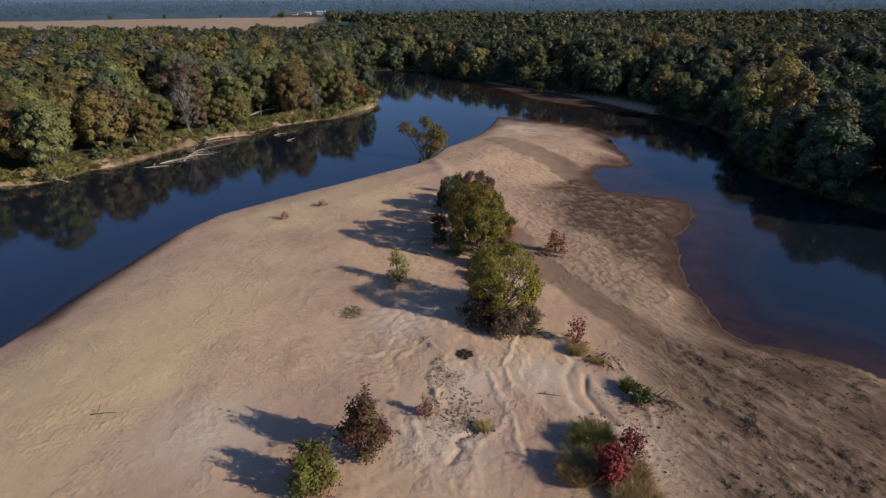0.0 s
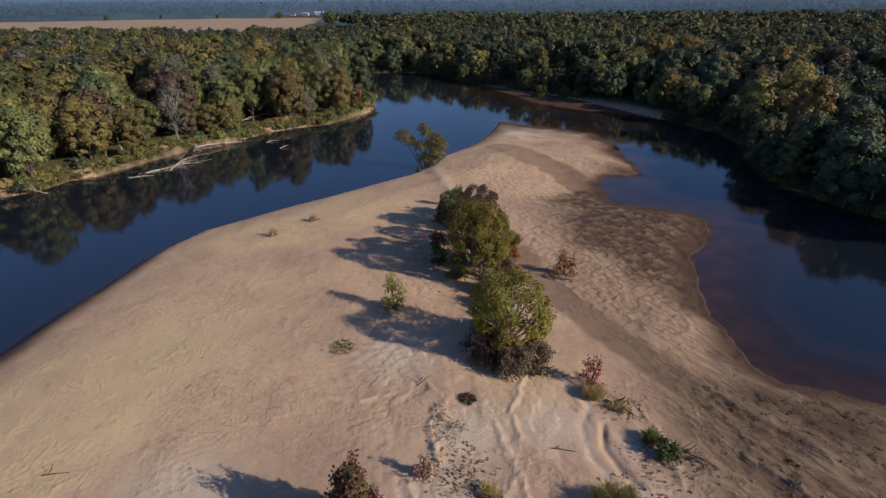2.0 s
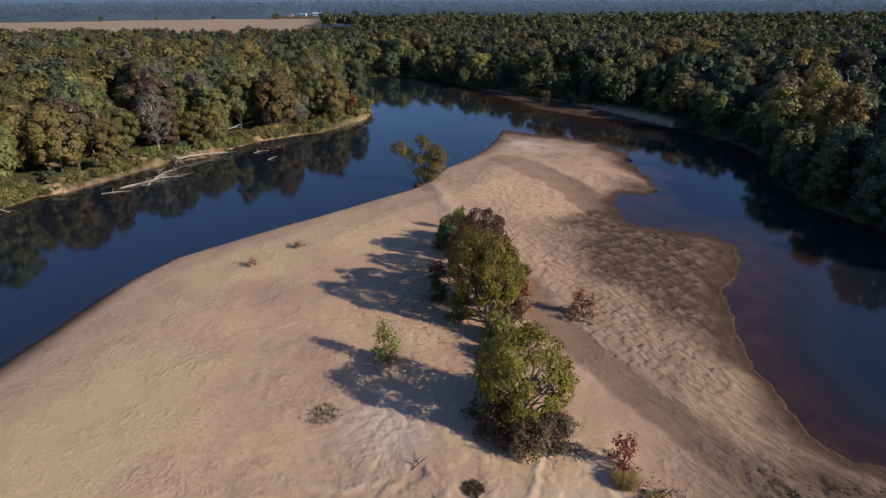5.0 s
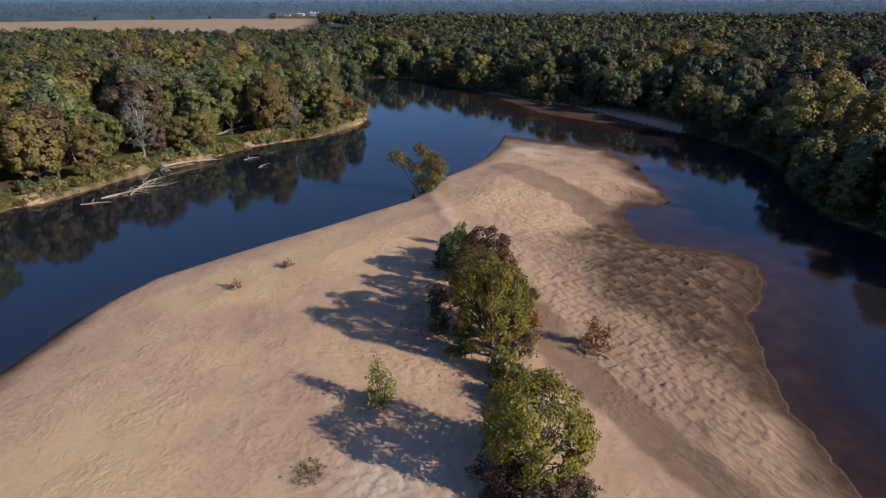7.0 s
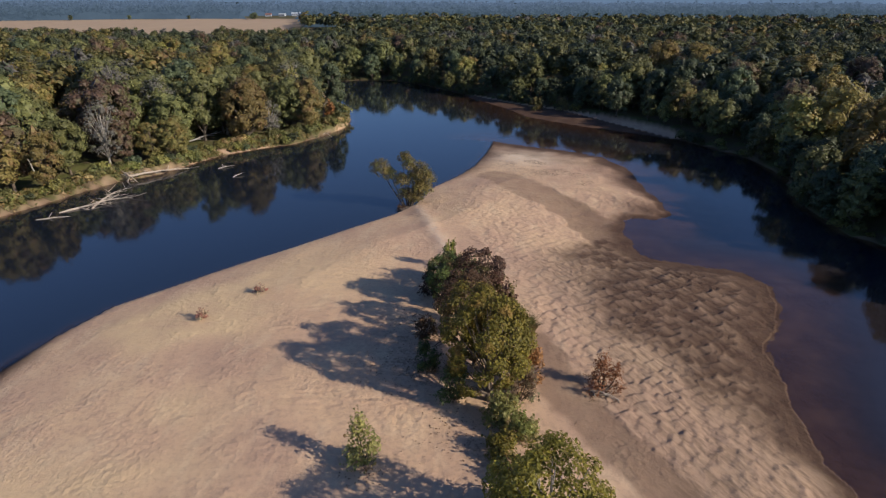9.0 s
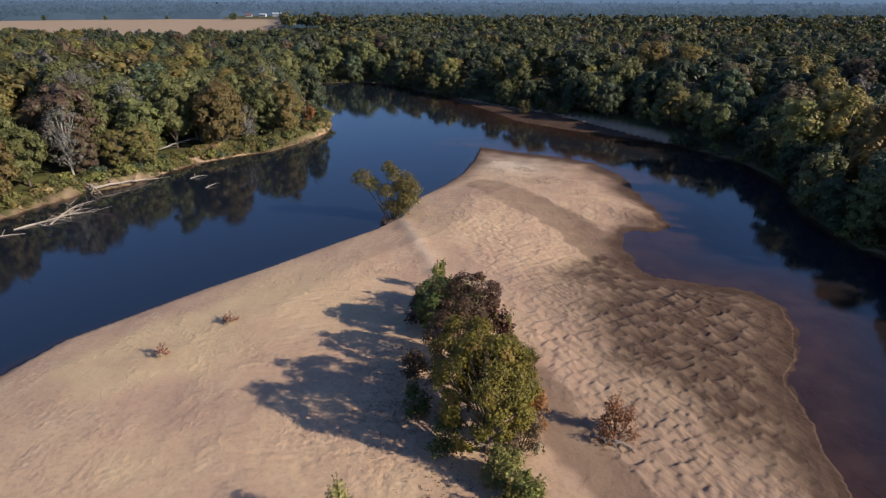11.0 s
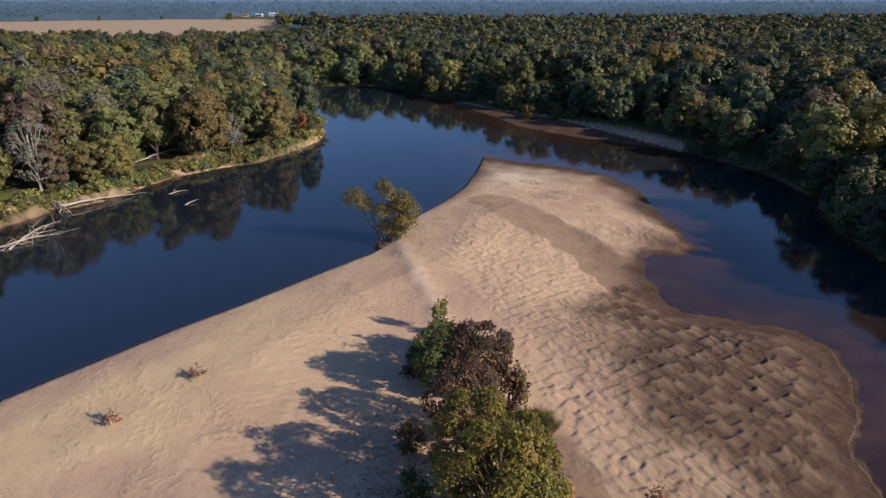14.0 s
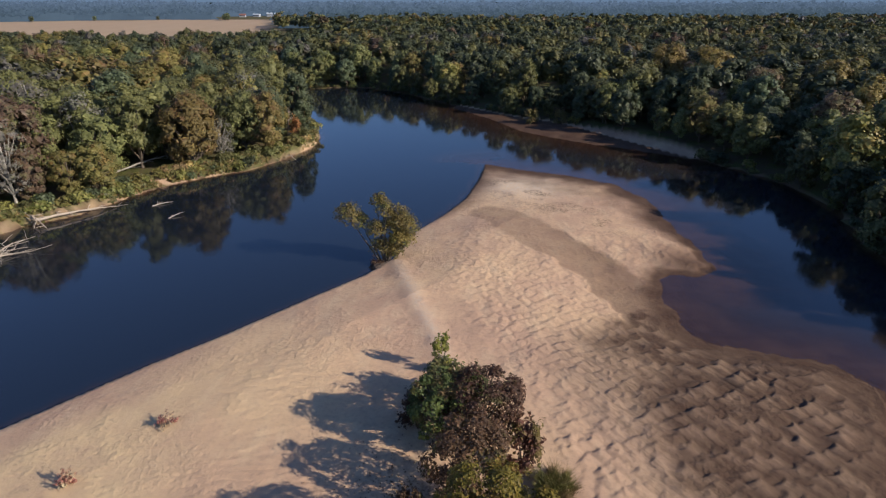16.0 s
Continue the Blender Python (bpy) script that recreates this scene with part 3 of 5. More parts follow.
def leaf_quads(r, c, n, size, lean=0.42, corners=4):
    count = len(c)
    m = n + r.normal(0, lean, (count, 3))
    m[:, 2] += 0.35
    m /= np.linalg.norm(m, axis=1)[:, None] + 1e-9
    a = np.cross(m, r.normal(size=(count, 3)))
    a /= np.linalg.norm(a, axis=1)[:, None] + 1e-9
    b = np.cross(m, a)
    s = (size * (0.55 + 0.9 * r.random(count)))[:, None]
    long, wide = a * s * 0.62, b * s * (0.3 + 0.25 * r.random((count, 1)))
    fold = m * s * 0.16
    if corners == 3:
        verts = np.stack([c - long, c + long * 0.5 + wide * 1.5, c + long * 0.7 - wide * 1.5], 1).reshape(-1, 3)
        return verts, np.arange(count * 3).reshape(-1, 3)
    verts = np.stack([c - long, c + wide + fold, c + long * 1.1, c - wide + fold], 1).reshape(-1, 3)
    return verts, np.arange(count * 4).reshape(-1, 4)


def joined(pieces):
    verts, faces, base = [], [], 0
    for v, f in pieces:
        verts.append(v), faces.append(f + base)
        base += len(v)
    return np.concatenate(verts), np.concatenate(faces)


# ---- ground and water ----
xs = spaced([(-4800, -1200, 300), (-1200, -400, 60), (-400, -160, 16), (-160, -105, 4), (-105, -56, 1.4), (-56, -40, 0.6), (-40, -14, 0.6), (-14, -8, 0.4), (-8, 41, 0.18), (41, 60, 0.7),
             (60, 110, 3), (110, 400, 16), (400, 1200, 60), (1200, 4800, 300)])
ys = spaced([(-600, -20, 60), (-20, 34, 2.5), (34, 66, 0.3), (66, 85, 0.28), (85, 142, 0.18), (142, 168, 0.3), (168, 205, 0.5), (205, 330, 2.2), (330, 600, 15), (600, 1200, 30), (1200, 4900, 250)])
gx, gy, faces = sheet(xs, ys)
gz, covers = terrain(gx, gy)
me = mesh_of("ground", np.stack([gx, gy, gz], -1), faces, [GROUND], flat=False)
for key, values in covers.items():
    me.attributes.new(key, "FLOAT", "POINT").data.foreach_set("value", np.asarray(values, np.float32))
tagged(new("ground", me), "pale river sandbar with ripples, wooded banks and a dry field", "ground", kind="structure")

wx = spaced([(-720, -160, 20), (-160, -60, 3.5), (-60, 10, 2.0), (10, 64, 0.7), (64, 112, 3.0)])
wy = spaced([(-300, 20, 16), (20, 50, 2.0), (50, 150, 0.7), (150, 210, 1.5), (210, 385, 4.0)])
px, py, faces = sheet(wx, wy)
bed = terrain(px, py)[0]
me = mesh_of("water", np.stack([px, py, 0 * px], -1), faces, [WATER], flat=False)
me.attributes.new("depth", "FLOAT", "POINT").data.foreach_set("value", np.clip(-bed / 1.3, 0, 1).astype(np.float32))
tagged(new("water", me), "calm dark blue river water around the sandbar", "river", kind="structure")

# ---- trees ----


GOLDEN_ANGLE = math.pi * (3 - math.sqrt(5))
KNOB = bmesh.new()
bmesh.ops.create_icosphere(KNOB, subdivisions=1, radius=1.0)
KNOB_V = np.array([v.co[:] for v in KNOB.verts])
KNOB_F = np.array([[v.index for v in f.verts] for f in KNOB.faces])
KNOB.free()


def broad_parts(seed, tall, wide, count, size, base=0.15, clumps=22, core=0.7, corners=3, lean=0.42, shell=0.42, clump=(0.20, 0.46), top=0.0, low=True):
    """A broad-leaved tree: trunk, limbs, and leaves on rounded clumps set round a domed crown. core: size of the opaque
    lumps added inside the clumps to block sight and light, 0 for an open crown.
    """
    r = np.random.default_rng(seed)
    rise = tall * (1 - base) / 2
    mid = tall * base + rise
    spots, ways = [], []
    for k in range(clumps):
        f = 0.97 - (1.9 if low else 1.75) * (k + 0.3 * r.random()) / clumps
        ring = max(math.sqrt(max(0.0, 1 - f * f)) ** (1 - 0.3 * top), 0.72 if f < -0.2 and low else 0.0)
        w = k * GOLDEN_ANGLE + 0.5 * r.random()
        rad = wide * r.uniform(*clump)
        grow = r.uniform(0.62, 0.86) * (1.0 if f < 0.5 else 0.95)
        spots.append((wide * grow * ring * math.cos(w), wide * grow * ring * math.sin(w), mid + rise * (grow - 0.06) * f, rad, rad, rad * r.uniform(0.75, 1.0)))
        ways.append((ring * math.cos(w), ring * math.sin(w), f + 0.15))
    for k in range(3):
        spots.append((wide * r.normal(0, 0.12), wide * r.normal(0, 0.12), mid + rise * (0.45 - 0.4 * k), wide * 0.5, wide * 0.5, rise * 0.42))
        ways.append((0.0, 0.0, 0.3))
    q, ways = np.array(spots), np.array(ways)
    ways = ways / np.linalg.norm(ways, axis=1)[:, None]
    trunk = limb(r, (0, 0, -0.6), (r.normal(0, 0.02) * tall, r.normal(0, 0.02) * tall, tall * 0.82), 0.020 * tall, 0.005 * tall, 0.05, 7)
    paths = [trunk]
    for s in spots[:clumps]:
        f = 0.2 + 0.5 * min(1, max(0, s[2] / tall - 0.2))
        paths.append(limb(r, trunk[min(6, int(f * 7))][:3], (s[0], s[1], s[2] + 0.2 * s[5]), 0.009 * tall, 0.0025 * tall, 0.08, 3))
    area = q[:, 3] ** 2
    area[clumps:] *= 0.15
    pick = r.choice(len(q), count, p=area / area.sum())
    n = r.normal(size=(count, 3))
    n /= np.linalg.norm(n, axis=1)[:, None]
    d = ways[pick]
    back = (n * d).sum(1)
    n = np.where((back < -0.15)[:, None], n - 2 * back[:, None] * d, n)
    lump = 0.72 + 0.55 * vnoise(n[:, 0] * 3.2 + pick * 5.1 + 40, n[:, 1] * 3.2 + n[:, 2] * 2.4 + 40, 3)
    c = q[pick, :3] + n * q[pick, 3:] * ((1 - shell * r.random(count) ** 1.8) * lump)[:, None]
    crown = leaf_quads(r, c, 0.75 * n + 0.4 * d, size, lean, corners)
    if core and corners == 3:
        # added lumps hidden under the leaves; they block light and keep gaps dark
        knobs = [(q[k, :3] + KNOB_V * q[k, 3:] * core * r.uniform(0.85, 1.1, (len(KNOB_V), 1)), KNOB_F) for k in range(len(q))]
        crown = joined([crown] + knobs)
    return paths, crown


def make_tree(name, x, y, trunk_mesh, crown_mesh, label, category="tree", group="", turn=0.0, z=None):
    ob = thing(name, x, y, height(x, y) - 0.1 if z is None else z, label, category, group, turn)
    part("trunk", trunk_mesh, ob)
    part("crown", crown_mesh, ob)
    return ob


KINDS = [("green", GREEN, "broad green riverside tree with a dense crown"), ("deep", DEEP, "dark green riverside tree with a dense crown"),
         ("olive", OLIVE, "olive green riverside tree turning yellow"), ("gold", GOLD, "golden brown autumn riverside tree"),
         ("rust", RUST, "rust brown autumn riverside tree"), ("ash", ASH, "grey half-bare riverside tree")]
BANK_TREES, LIT_TREES, WOOD = [], [], []
for k, (key, leaf, label) in enumerate(KINDS):
    for v in range(3):
        bare = key == "ash"
        bark = PALE_BARK if bare else BARK
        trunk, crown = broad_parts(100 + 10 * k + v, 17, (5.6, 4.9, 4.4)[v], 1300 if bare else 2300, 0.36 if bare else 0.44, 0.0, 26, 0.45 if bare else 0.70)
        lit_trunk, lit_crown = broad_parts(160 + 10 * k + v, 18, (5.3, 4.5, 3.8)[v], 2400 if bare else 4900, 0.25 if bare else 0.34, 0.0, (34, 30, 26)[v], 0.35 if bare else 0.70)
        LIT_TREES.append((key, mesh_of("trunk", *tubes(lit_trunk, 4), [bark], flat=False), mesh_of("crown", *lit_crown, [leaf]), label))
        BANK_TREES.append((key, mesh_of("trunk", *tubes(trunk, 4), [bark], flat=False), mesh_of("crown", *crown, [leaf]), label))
for k in range(5):
    v, f = broad_parts(300 + k, 17, 5.6 + 0.4 * (k % 3), 520, 0.84, 0.25, 9, 0.7)[1]
    WOOD.append((v[f].reshape(-1, 3), np.arange(f.size).reshape(-1, 3)))

# bright crowns that stand out of the woods: x, y, height, spread
BRIGHT_CROWNS = ((70.5, 283, 19.5, 6.6), (80.6, 270, 19.5, 7.0), (82.8, 237.7, 16.5, 5.5), (98.8, 235, 19.5, 5.2), (92, 206.7, 18.5, 4.6), (81, 199, 16.5, 5.0),
                 (78, 174, 18.5, 5.6), (113.5, 228.6, 19.5, 5.6), (73.5, 155, 18.5, 4.6))


def room(x, y):
    """Trees keep clear of the bright crowns and stay low on their river side."""
    out = 1.0
    for cx, cy, _, spread_out in BRIGHT_CROWNS:
        gap = math.hypot(x - cx, y - cy)
        if gap < spread_out * 0.9:
            return 0.0
        if gap < 17 and (cx - x) * 0.35 + (cy - y) > 0.3 * gap:
            out = 0.78
    return out


SPECIES_W = dict(left=[0.26, 0.11, 0.32, 0.16, 0.07, 0.08], right=[0.39, 0.50, 0.05, 0.02, 0.02, 0.02], far=[0.36, 0.45, 0.08, 0.03, 0.04, 0.04])


def spread(r, x0, x1, y0, y1, step, keep):
    """Jittered places on a grid that keep(x, y) accepts."""
    gx, gy = np.meshgrid(np.arange(x0, x1, step), np.arange(y0, y1, step))
    gx = gx.ravel() + r.uniform(-0.42, 0.42, gx.size) * step
    gy = gy.ravel() + r.uniform(-0.42, 0.42, gy.size) * step
    ok = keep(gx, gy)
    return gx[ok], gy[ok]


def in_sight(x, y):
    """The wedge that the flight looks over, with a margin."""
    return (np.abs(x + 0.03 * y) < 0.80 * (y + 6) + 10) & (y > 20)


def bank(x, y):
    return np.where(inside(x, y, RIVER), -1.0, np.minimum(line_distance(x, y, LEFT_BANK), line_distance(x, y, FAR_BANK)))


r = np.random.default_rng(21)
built = {}
individual = []
for side, group, step, deep, box in (("left", "trees along the lit bank", 7.6, 40, (-190, -35, 60, 300)), ("right", "trees along the shaded bank", 7.2, 30, (40, 190, 60, 270)),
                                     ("far", "trees at the river bend", 7.8, 16, (-120, 45, 245, 345))):
    def keep(x, y):
        d = bank(x, y)
        near_left = line_distance(x, y, LEFT_BANK) < line_distance(x, y, FAR_BANK)
        return (d > np.where(side == "left", 3.0, np.where((x > 5) & (y > 196), 1.2, 0.3))) & (d < deep) & in_sight(x, y) & (near_left == (side == "left")) & ~inside(x, y, SPIT)
    tx, ty = spread(r, *box, step, keep)
    td = bank(tx, ty)
    survey(tx, ty)
    for x, y, d in zip(tx, ty, td):
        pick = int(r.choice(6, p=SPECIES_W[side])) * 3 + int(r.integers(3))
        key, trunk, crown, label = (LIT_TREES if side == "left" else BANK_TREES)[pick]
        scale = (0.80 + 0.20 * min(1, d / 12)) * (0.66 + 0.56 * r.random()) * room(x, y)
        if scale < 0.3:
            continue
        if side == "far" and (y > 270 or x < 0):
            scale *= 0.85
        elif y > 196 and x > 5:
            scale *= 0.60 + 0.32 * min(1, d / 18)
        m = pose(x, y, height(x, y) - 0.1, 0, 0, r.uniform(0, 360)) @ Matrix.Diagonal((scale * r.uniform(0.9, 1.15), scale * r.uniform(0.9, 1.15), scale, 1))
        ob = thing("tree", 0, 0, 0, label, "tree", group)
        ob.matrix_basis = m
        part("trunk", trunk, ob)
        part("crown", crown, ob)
        individual.append((x, y, d))

# deeper woods, one mass of leaves
def wood_mass(name, label, places, scales, seed, cut=None):
    r = np.random.default_rng(seed)
    pieces, mats = [], []
    for (x, y), sc in zip(places, scales):
        sc = sc * room(x, y)
        if sc < 0.1:
            continue
        v, f = WOOD[int(r.integers(5))]
        if cut:
            q = v.reshape(-1, 3, 3)[int(r.integers(0, 3))::max(1, round(1 / cut))]
            q = q.mean(1, keepdims=True) + (q - q.mean(1, keepdims=True)) * (1 / cut) ** 0.5
            v = q.reshape(-1, 3)
            f = np.arange(len(v)).reshape(-1, 3)
        w = r.uniform(0, 6.28)
        c, s = math.cos(w), math.sin(w)
        v = v * sc
        pieces.append((np.stack([v[:, 0] * c - v[:, 1] * s + x, v[:, 0] * s + v[:, 1] * c + y, v[:, 2] + 2.4], -1), f))
        left = x < -0.05 * y - 20
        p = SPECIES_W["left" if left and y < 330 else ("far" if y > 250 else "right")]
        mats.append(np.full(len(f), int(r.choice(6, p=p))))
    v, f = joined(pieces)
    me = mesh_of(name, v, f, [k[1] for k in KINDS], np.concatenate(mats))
    return tagged(new(name, me), label, "woods", kind="stuff")


def deeper(x, y, lo, hi):
    d = bank(x, y)
    left = line_distance(x, y, LEFT_BANK) < line_distance(x, y, FAR_BANK)
    edge = np.where(left, 40, np.where((y > 245) & (x < 45), 16, 30))
    open_land = inside(x, y, FIELD) | ((x < -120) & (y > 470) & (y < 640))
    return (d > edge) & in_sight(x, y) & (y >= lo) & (y < hi) & ~open_land


tx, ty = spread(r, -420, 420, 40, 470, 9.4, lambda x, y: deeper(x, y, 0, 430) | (deeper(x, y, 430, 470) & (x < -110)))
wood_mass("mixed_woods", "mixed green, olive and brown autumn woods", list(zip(tx, ty)), r.uniform(0.78, 1.12, len(tx)) * np.where(ty > 300, 0.86, 1.0) * np.where((tx < -110) & (ty > 360), 0.84, 1.0), 5)
tx, ty = spread(r, -700, 700, 430, 720, 11, lambda x, y: deeper(x, y, 430, 720) & ((x >= -110) | (y > 470)))
low = np.where((tx < -100) & (ty < 640), 0.55, 1.0)
wood_mass("distant_woods", "distant flat autumn woods", list(zip(tx, ty)), r.uniform(0.7, 1.0, len(tx)) * low * 0.9, 6, cut=0.2)

# ---- plants on the bar ----


def bar_tree(name, x, y, tall, wide, count, size, leaf, label, seed, base=0.1, bark=BARK, lobes=26, category="tree", group="", squash=(1, 1), clump=(0.20, 0.36)):
    paths, crown = broad_parts(seed, tall, wide, count, size, base, lobes, 0, 4, 0.45, 0.5, clump, 0.3)
    v = crown[0] * np.array((squash[0], squash[1], 1.0))
    ob = make_tree(name, x, y, mesh_of("trunk", *tubes(paths[:1], 8), [bark], flat=False), mesh_of("crown", v, crown[1], [leaf]), label, category, group)
    for path in paths[1:]:
        part("branch", mesh_of("branch", *tubes([path], 6), [bark], flat=False), ob)
    return ob


GROVE_GROUP = "grove on the sandbar"
bar_tree("sycamore", 5.3, 69.0, 9.8, 4.5, 13500, 0.19, SYCAMORE, "yellow-green young sycamore rising from brown brush on the sand", 501, 0.03, PALE_BARK, 40, clump=(0.15, 0.36))
bar_tree("cottonwood", 1.6, 86.8, 12.2, 4.0, 13500, 0.175, GROVE, "olive and gold cottonwood in the grove on the bar", 502, 0.06, group=GROVE_GROUP)
bar_tree("cottonwood", 0.2, 92.2, 10.6, 3.5, 10000, 0.175, GROVE, "olive and gold cottonwood in the grove on the bar", 503, 0.06, group=GROVE_GROUP)
bar_tree("cottonwood", 3.0, 91.0, 9.4, 3.0, 8000, 0.175, GROVE, "olive and gold cottonwood in the grove on the bar", 504, 0.06, group=GROVE_GROUP)
bar_tree("maple", 0.6, 105.6, 8.2, 3.3, 8200, 0.18, BROWN_RED, "dark brown-red tree at the end of the grove", 505, 0.04)
bar_tree("maple", -0.8, 99.4, 8.6, 3.1, 7400, 0.18, BROWN_RED, "dark brown-red tree in the middle of the grove", 507, 0.04)
bar_tree("tree", -3.2, 106.2, 7.4, 2.7, 5200, 0.19, DARK_GREEN, "dark green small tree at the end of the grove", 506, 0.04)


def shrub(name, x, y, tall, wide, count, size, leaf, label, seed, group="", stems=6, category="shrub", deep=1.0, bark=DARK_DRIFT):
    """A many-stemmed shrub: stems from the ground and leafy lobes."""
    r = np.random.default_rng(seed)
    lobes, paths = [], []
    for k in range(stems):
        w = k * 2.4 + r.random()
        d = wide * 0.55 * math.sqrt((k + 0.4) / stems)
        h = tall * ((0.5 + 0.3 * r.random()) if k % 2 else (0.16 + 0.18 * r.random()))
        if k % 2 == 0:
            d = wide * (0.35 + 0.35 * r.random())
        rad = wide * (0.34 + 0.16 * r.random())
        lobes.append((d * math.cos(w), d * deep * math.sin(w), h, rad, rad * deep, min(tall * 0.42, h)))
        paths.append(limb(r, (0.1 * d * math.cos(w), 0.1 * d * math.sin(w), -0.3), (d * math.cos(w), d * deep * math.sin(w), h + 0.2 * tall), 0.05 + 0.008 * tall, 0.012, 0.12, 4))
    spray, away = [], []
    for k in range(stems * 3):
        q = lobes[k % stems]
        way = r.normal(0, 1, 3) * (1, deep, 0.6) + (0, 0, 0.7)
        way /= np.linalg.norm(way)
        for f in np.linspace(0.6, 1.55, 8):
            spray.append(np.array(q[:3]) + way * np.array(q[3:]) * f)
            away.append(way)
        paths.append(limb(r, np.array(q[:3]), np.array(q[:3]) + way * np.array(q[3:]) * 1.5, 0.02, 0.008, 0.1, 2))
    spray, away = np.repeat(spray, max(1, count // (120 * stems)), 0), np.repeat(away, max(1, count // (120 * stems)), 0)
    spray = spray + r.normal(0, 0.05 * wide, spray.shape)
    crown = joined([leaves(r, lobes, int(count * 0.85), size, 0.75), leaf_quads(r, spray, away, size, 0.8)])
    crown[0][:, 2] = np.maximum(crown[0][:, 2], -0.05)
    ob = thing(name, x, y, height(x, y) - 0.05, label, category, group)
    part("woody_base", mesh_of("woody_base", *tubes(paths, 5), [bark], flat=False), ob)
    part("foliage", mesh_of("foliage", *crown, [leaf]), ob)
    return ob


def grass_tuft(name, x, y, tall, wide, count, leaf, label, seed, group="", category="grass"):
    """Blades that fan out from a clump."""
    r = np.random.default_rng(seed)
    a = r.uniform(0, 6.28, count)
    d = wide * np.sqrt(r.random(count)) * (0.75 + 0.5 * vnoise(np.cos(a) * 1.5 + 9, np.sin(a) * 1.5 + 9, seed))
    foot = np.stack([d * np.cos(a), d * np.sin(a), np.full(count, -0.08)], -1)
    h = tall * (0.5 + 0.6 * r.random(count)) * (1 - 0.45 * (d / (1.3 * wide)) ** 2)
    lean = r.normal(0, 0.3, (count, 2)) * h[:, None] + foot[:, :2] * 0.3 * tall / max(wide, 0.1)
    tip = foot + np.concatenate([lean, h[:, None]], 1)
    mid = foot + np.concatenate([lean * 0.35, 0.62 * h[:, None]], 1)
    side = np.stack([np.sin(a * 3), np.cos(a * 3), 0 * a], -1) * 0.03
    verts = np.stack([foot - side, mid - side * 0.8, tip, mid + side * 0.8], 1).reshape(-1, 3)
    me = mesh_of(name, verts, np.arange(count * 4).reshape(-1, 4), [leaf])
    ob = new(name, me)
    ob.matrix_basis = pose(x, y, height(x, y))
    return tagged(ob, label, category, group)


# round the foot of the grove
BRUSH = "brush under the grove"
shrub("shrub", 2.9, 66.4, 3.2, 2.4, 3200, 0.17, BROWN_RED, "brown-red brush at the foot of the sycamore", 511, BRUSH)
shrub("shrub", 5.4, 64.9, 2.8, 2.3, 2400, 0.17, RUST, "dry brown brush at the foot of the sycamore", 512, BRUSH)
shrub("shrub", 7.6, 66.2, 2.4, 2.2, 2600, 0.17, RUST, "brown brush at the foot of the sycamore", 513, BRUSH)
shrub("shrub", 2.2, 69.8, 3.0, 2.3, 1540, 0.18, RUST, "rusty brush at the foot of the sycamore", 514, BRUSH)
shrub("shrub", 3.0, 73.4, 2.0, 1.7, 2000, 0.18, SEDGE, "tan and green brush between the trees", 515, BRUSH, 8)
shrub("shrub", 4.4, 76.2, 2.1, 1.7, 2000, 0.18, OLIVE, "olive brush between the trees", 516, BRUSH, 8)
shrub("shrub", 2.6, 79.4, 2.0, 1.8, 2000, 0.18, GROVE, "olive and brown brush between the trees", 517, BRUSH, 8)
shrub("shrub", 4.4, 81.6, 2.2, 1.7, 2000, 0.18, SEDGE, "tan and green brush between the trees", 518, BRUSH, 8)
shrub("shrub", 2.8, 83.4, 2.8, 2.0, 2400, 0.19, OLIVE, "olive brush at the edge of the grove", 531, BRUSH, 8)
shrub("shrub", -1.8, 86.8, 3.0, 1.8, 1600, 0.18, DARK_GREEN, "dark green brush at the edge of the grove", 532, BRUSH, 7)
shrub("shrub", 4.6, 87.2, 3.4, 1.9, 1800, 0.18, RUST, "rusty brush at the edge of the grove", 533, BRUSH, 7)
shrub("shrub", 5.6, 89.5, 3.6, 1.7, 1819, 0.18, RUSSET, "orange-gold brush beside the grove", 519, BRUSH)
shrub("shrub", 5.0, 93.0, 2.6, 1.5, 1260, 0.18, RUST, "rusty brush beside the grove", 520, BRUSH)
shrub("shrub", -4.6, 91.5, 2.6, 1.6, 1400, 0.18, DARK_GREEN, "dark green brush beside the grove", 521, BRUSH)
shrub("shrub", -5.3, 97.5, 2.6, 1.5, 1400, 0.18, BROWN_RED, "brown-red brush beside the grove", 522, BRUSH)
shrub("shrub", 3.6, 103.0, 4.4, 1.9, 1500, 0.25, MAROON, "dark maroon shrub beside the grove", 523, BRUSH)
shrub("shrub", -3.0, 112.0, 3.8, 2.7, 3200, 0.25, GREEN, "dense green shrub at the tip of the grove", 524, BRUSH, 8)
shrub("shrub", -0.4, 110.6, 3.4, 2.3, 2200, 0.25, DARK_GREEN, "dark green shrub at the tip of the grove", 525, BRUSH, 7)
shrub("shrub", -3.2, 116.6, 3.2, 1.2, 700, 0.25, BRIGHT, "bright green sapling at the tip of the grove", 526, BRUSH, 4)
shrub("shrub", -5.4, 108.0, 2.8, 1.7, 1540, 0.18, BROWN_RED, "brown-red brush beside the grove", 527, BRUSH)
grass_tuft("grass_tuft", 6.0, 100.8, 1.7, 1.5, 1800, SEDGE, "green sedge tuft beside the grove", 528, "tufts on the sand")
grass_tuft("grass_tuft", 5.6, 98.2, 0.9, 1.1, 600, BROWN_RED, "low reddish weeds beside the grove", 529, "tufts on the sand")
grass_tuft("grass_tuft", 3.5, 113.6, 1.3, 0.8, 160, SEDGE, "thin pale green weeds on the sand", 530, "tufts on the sand")

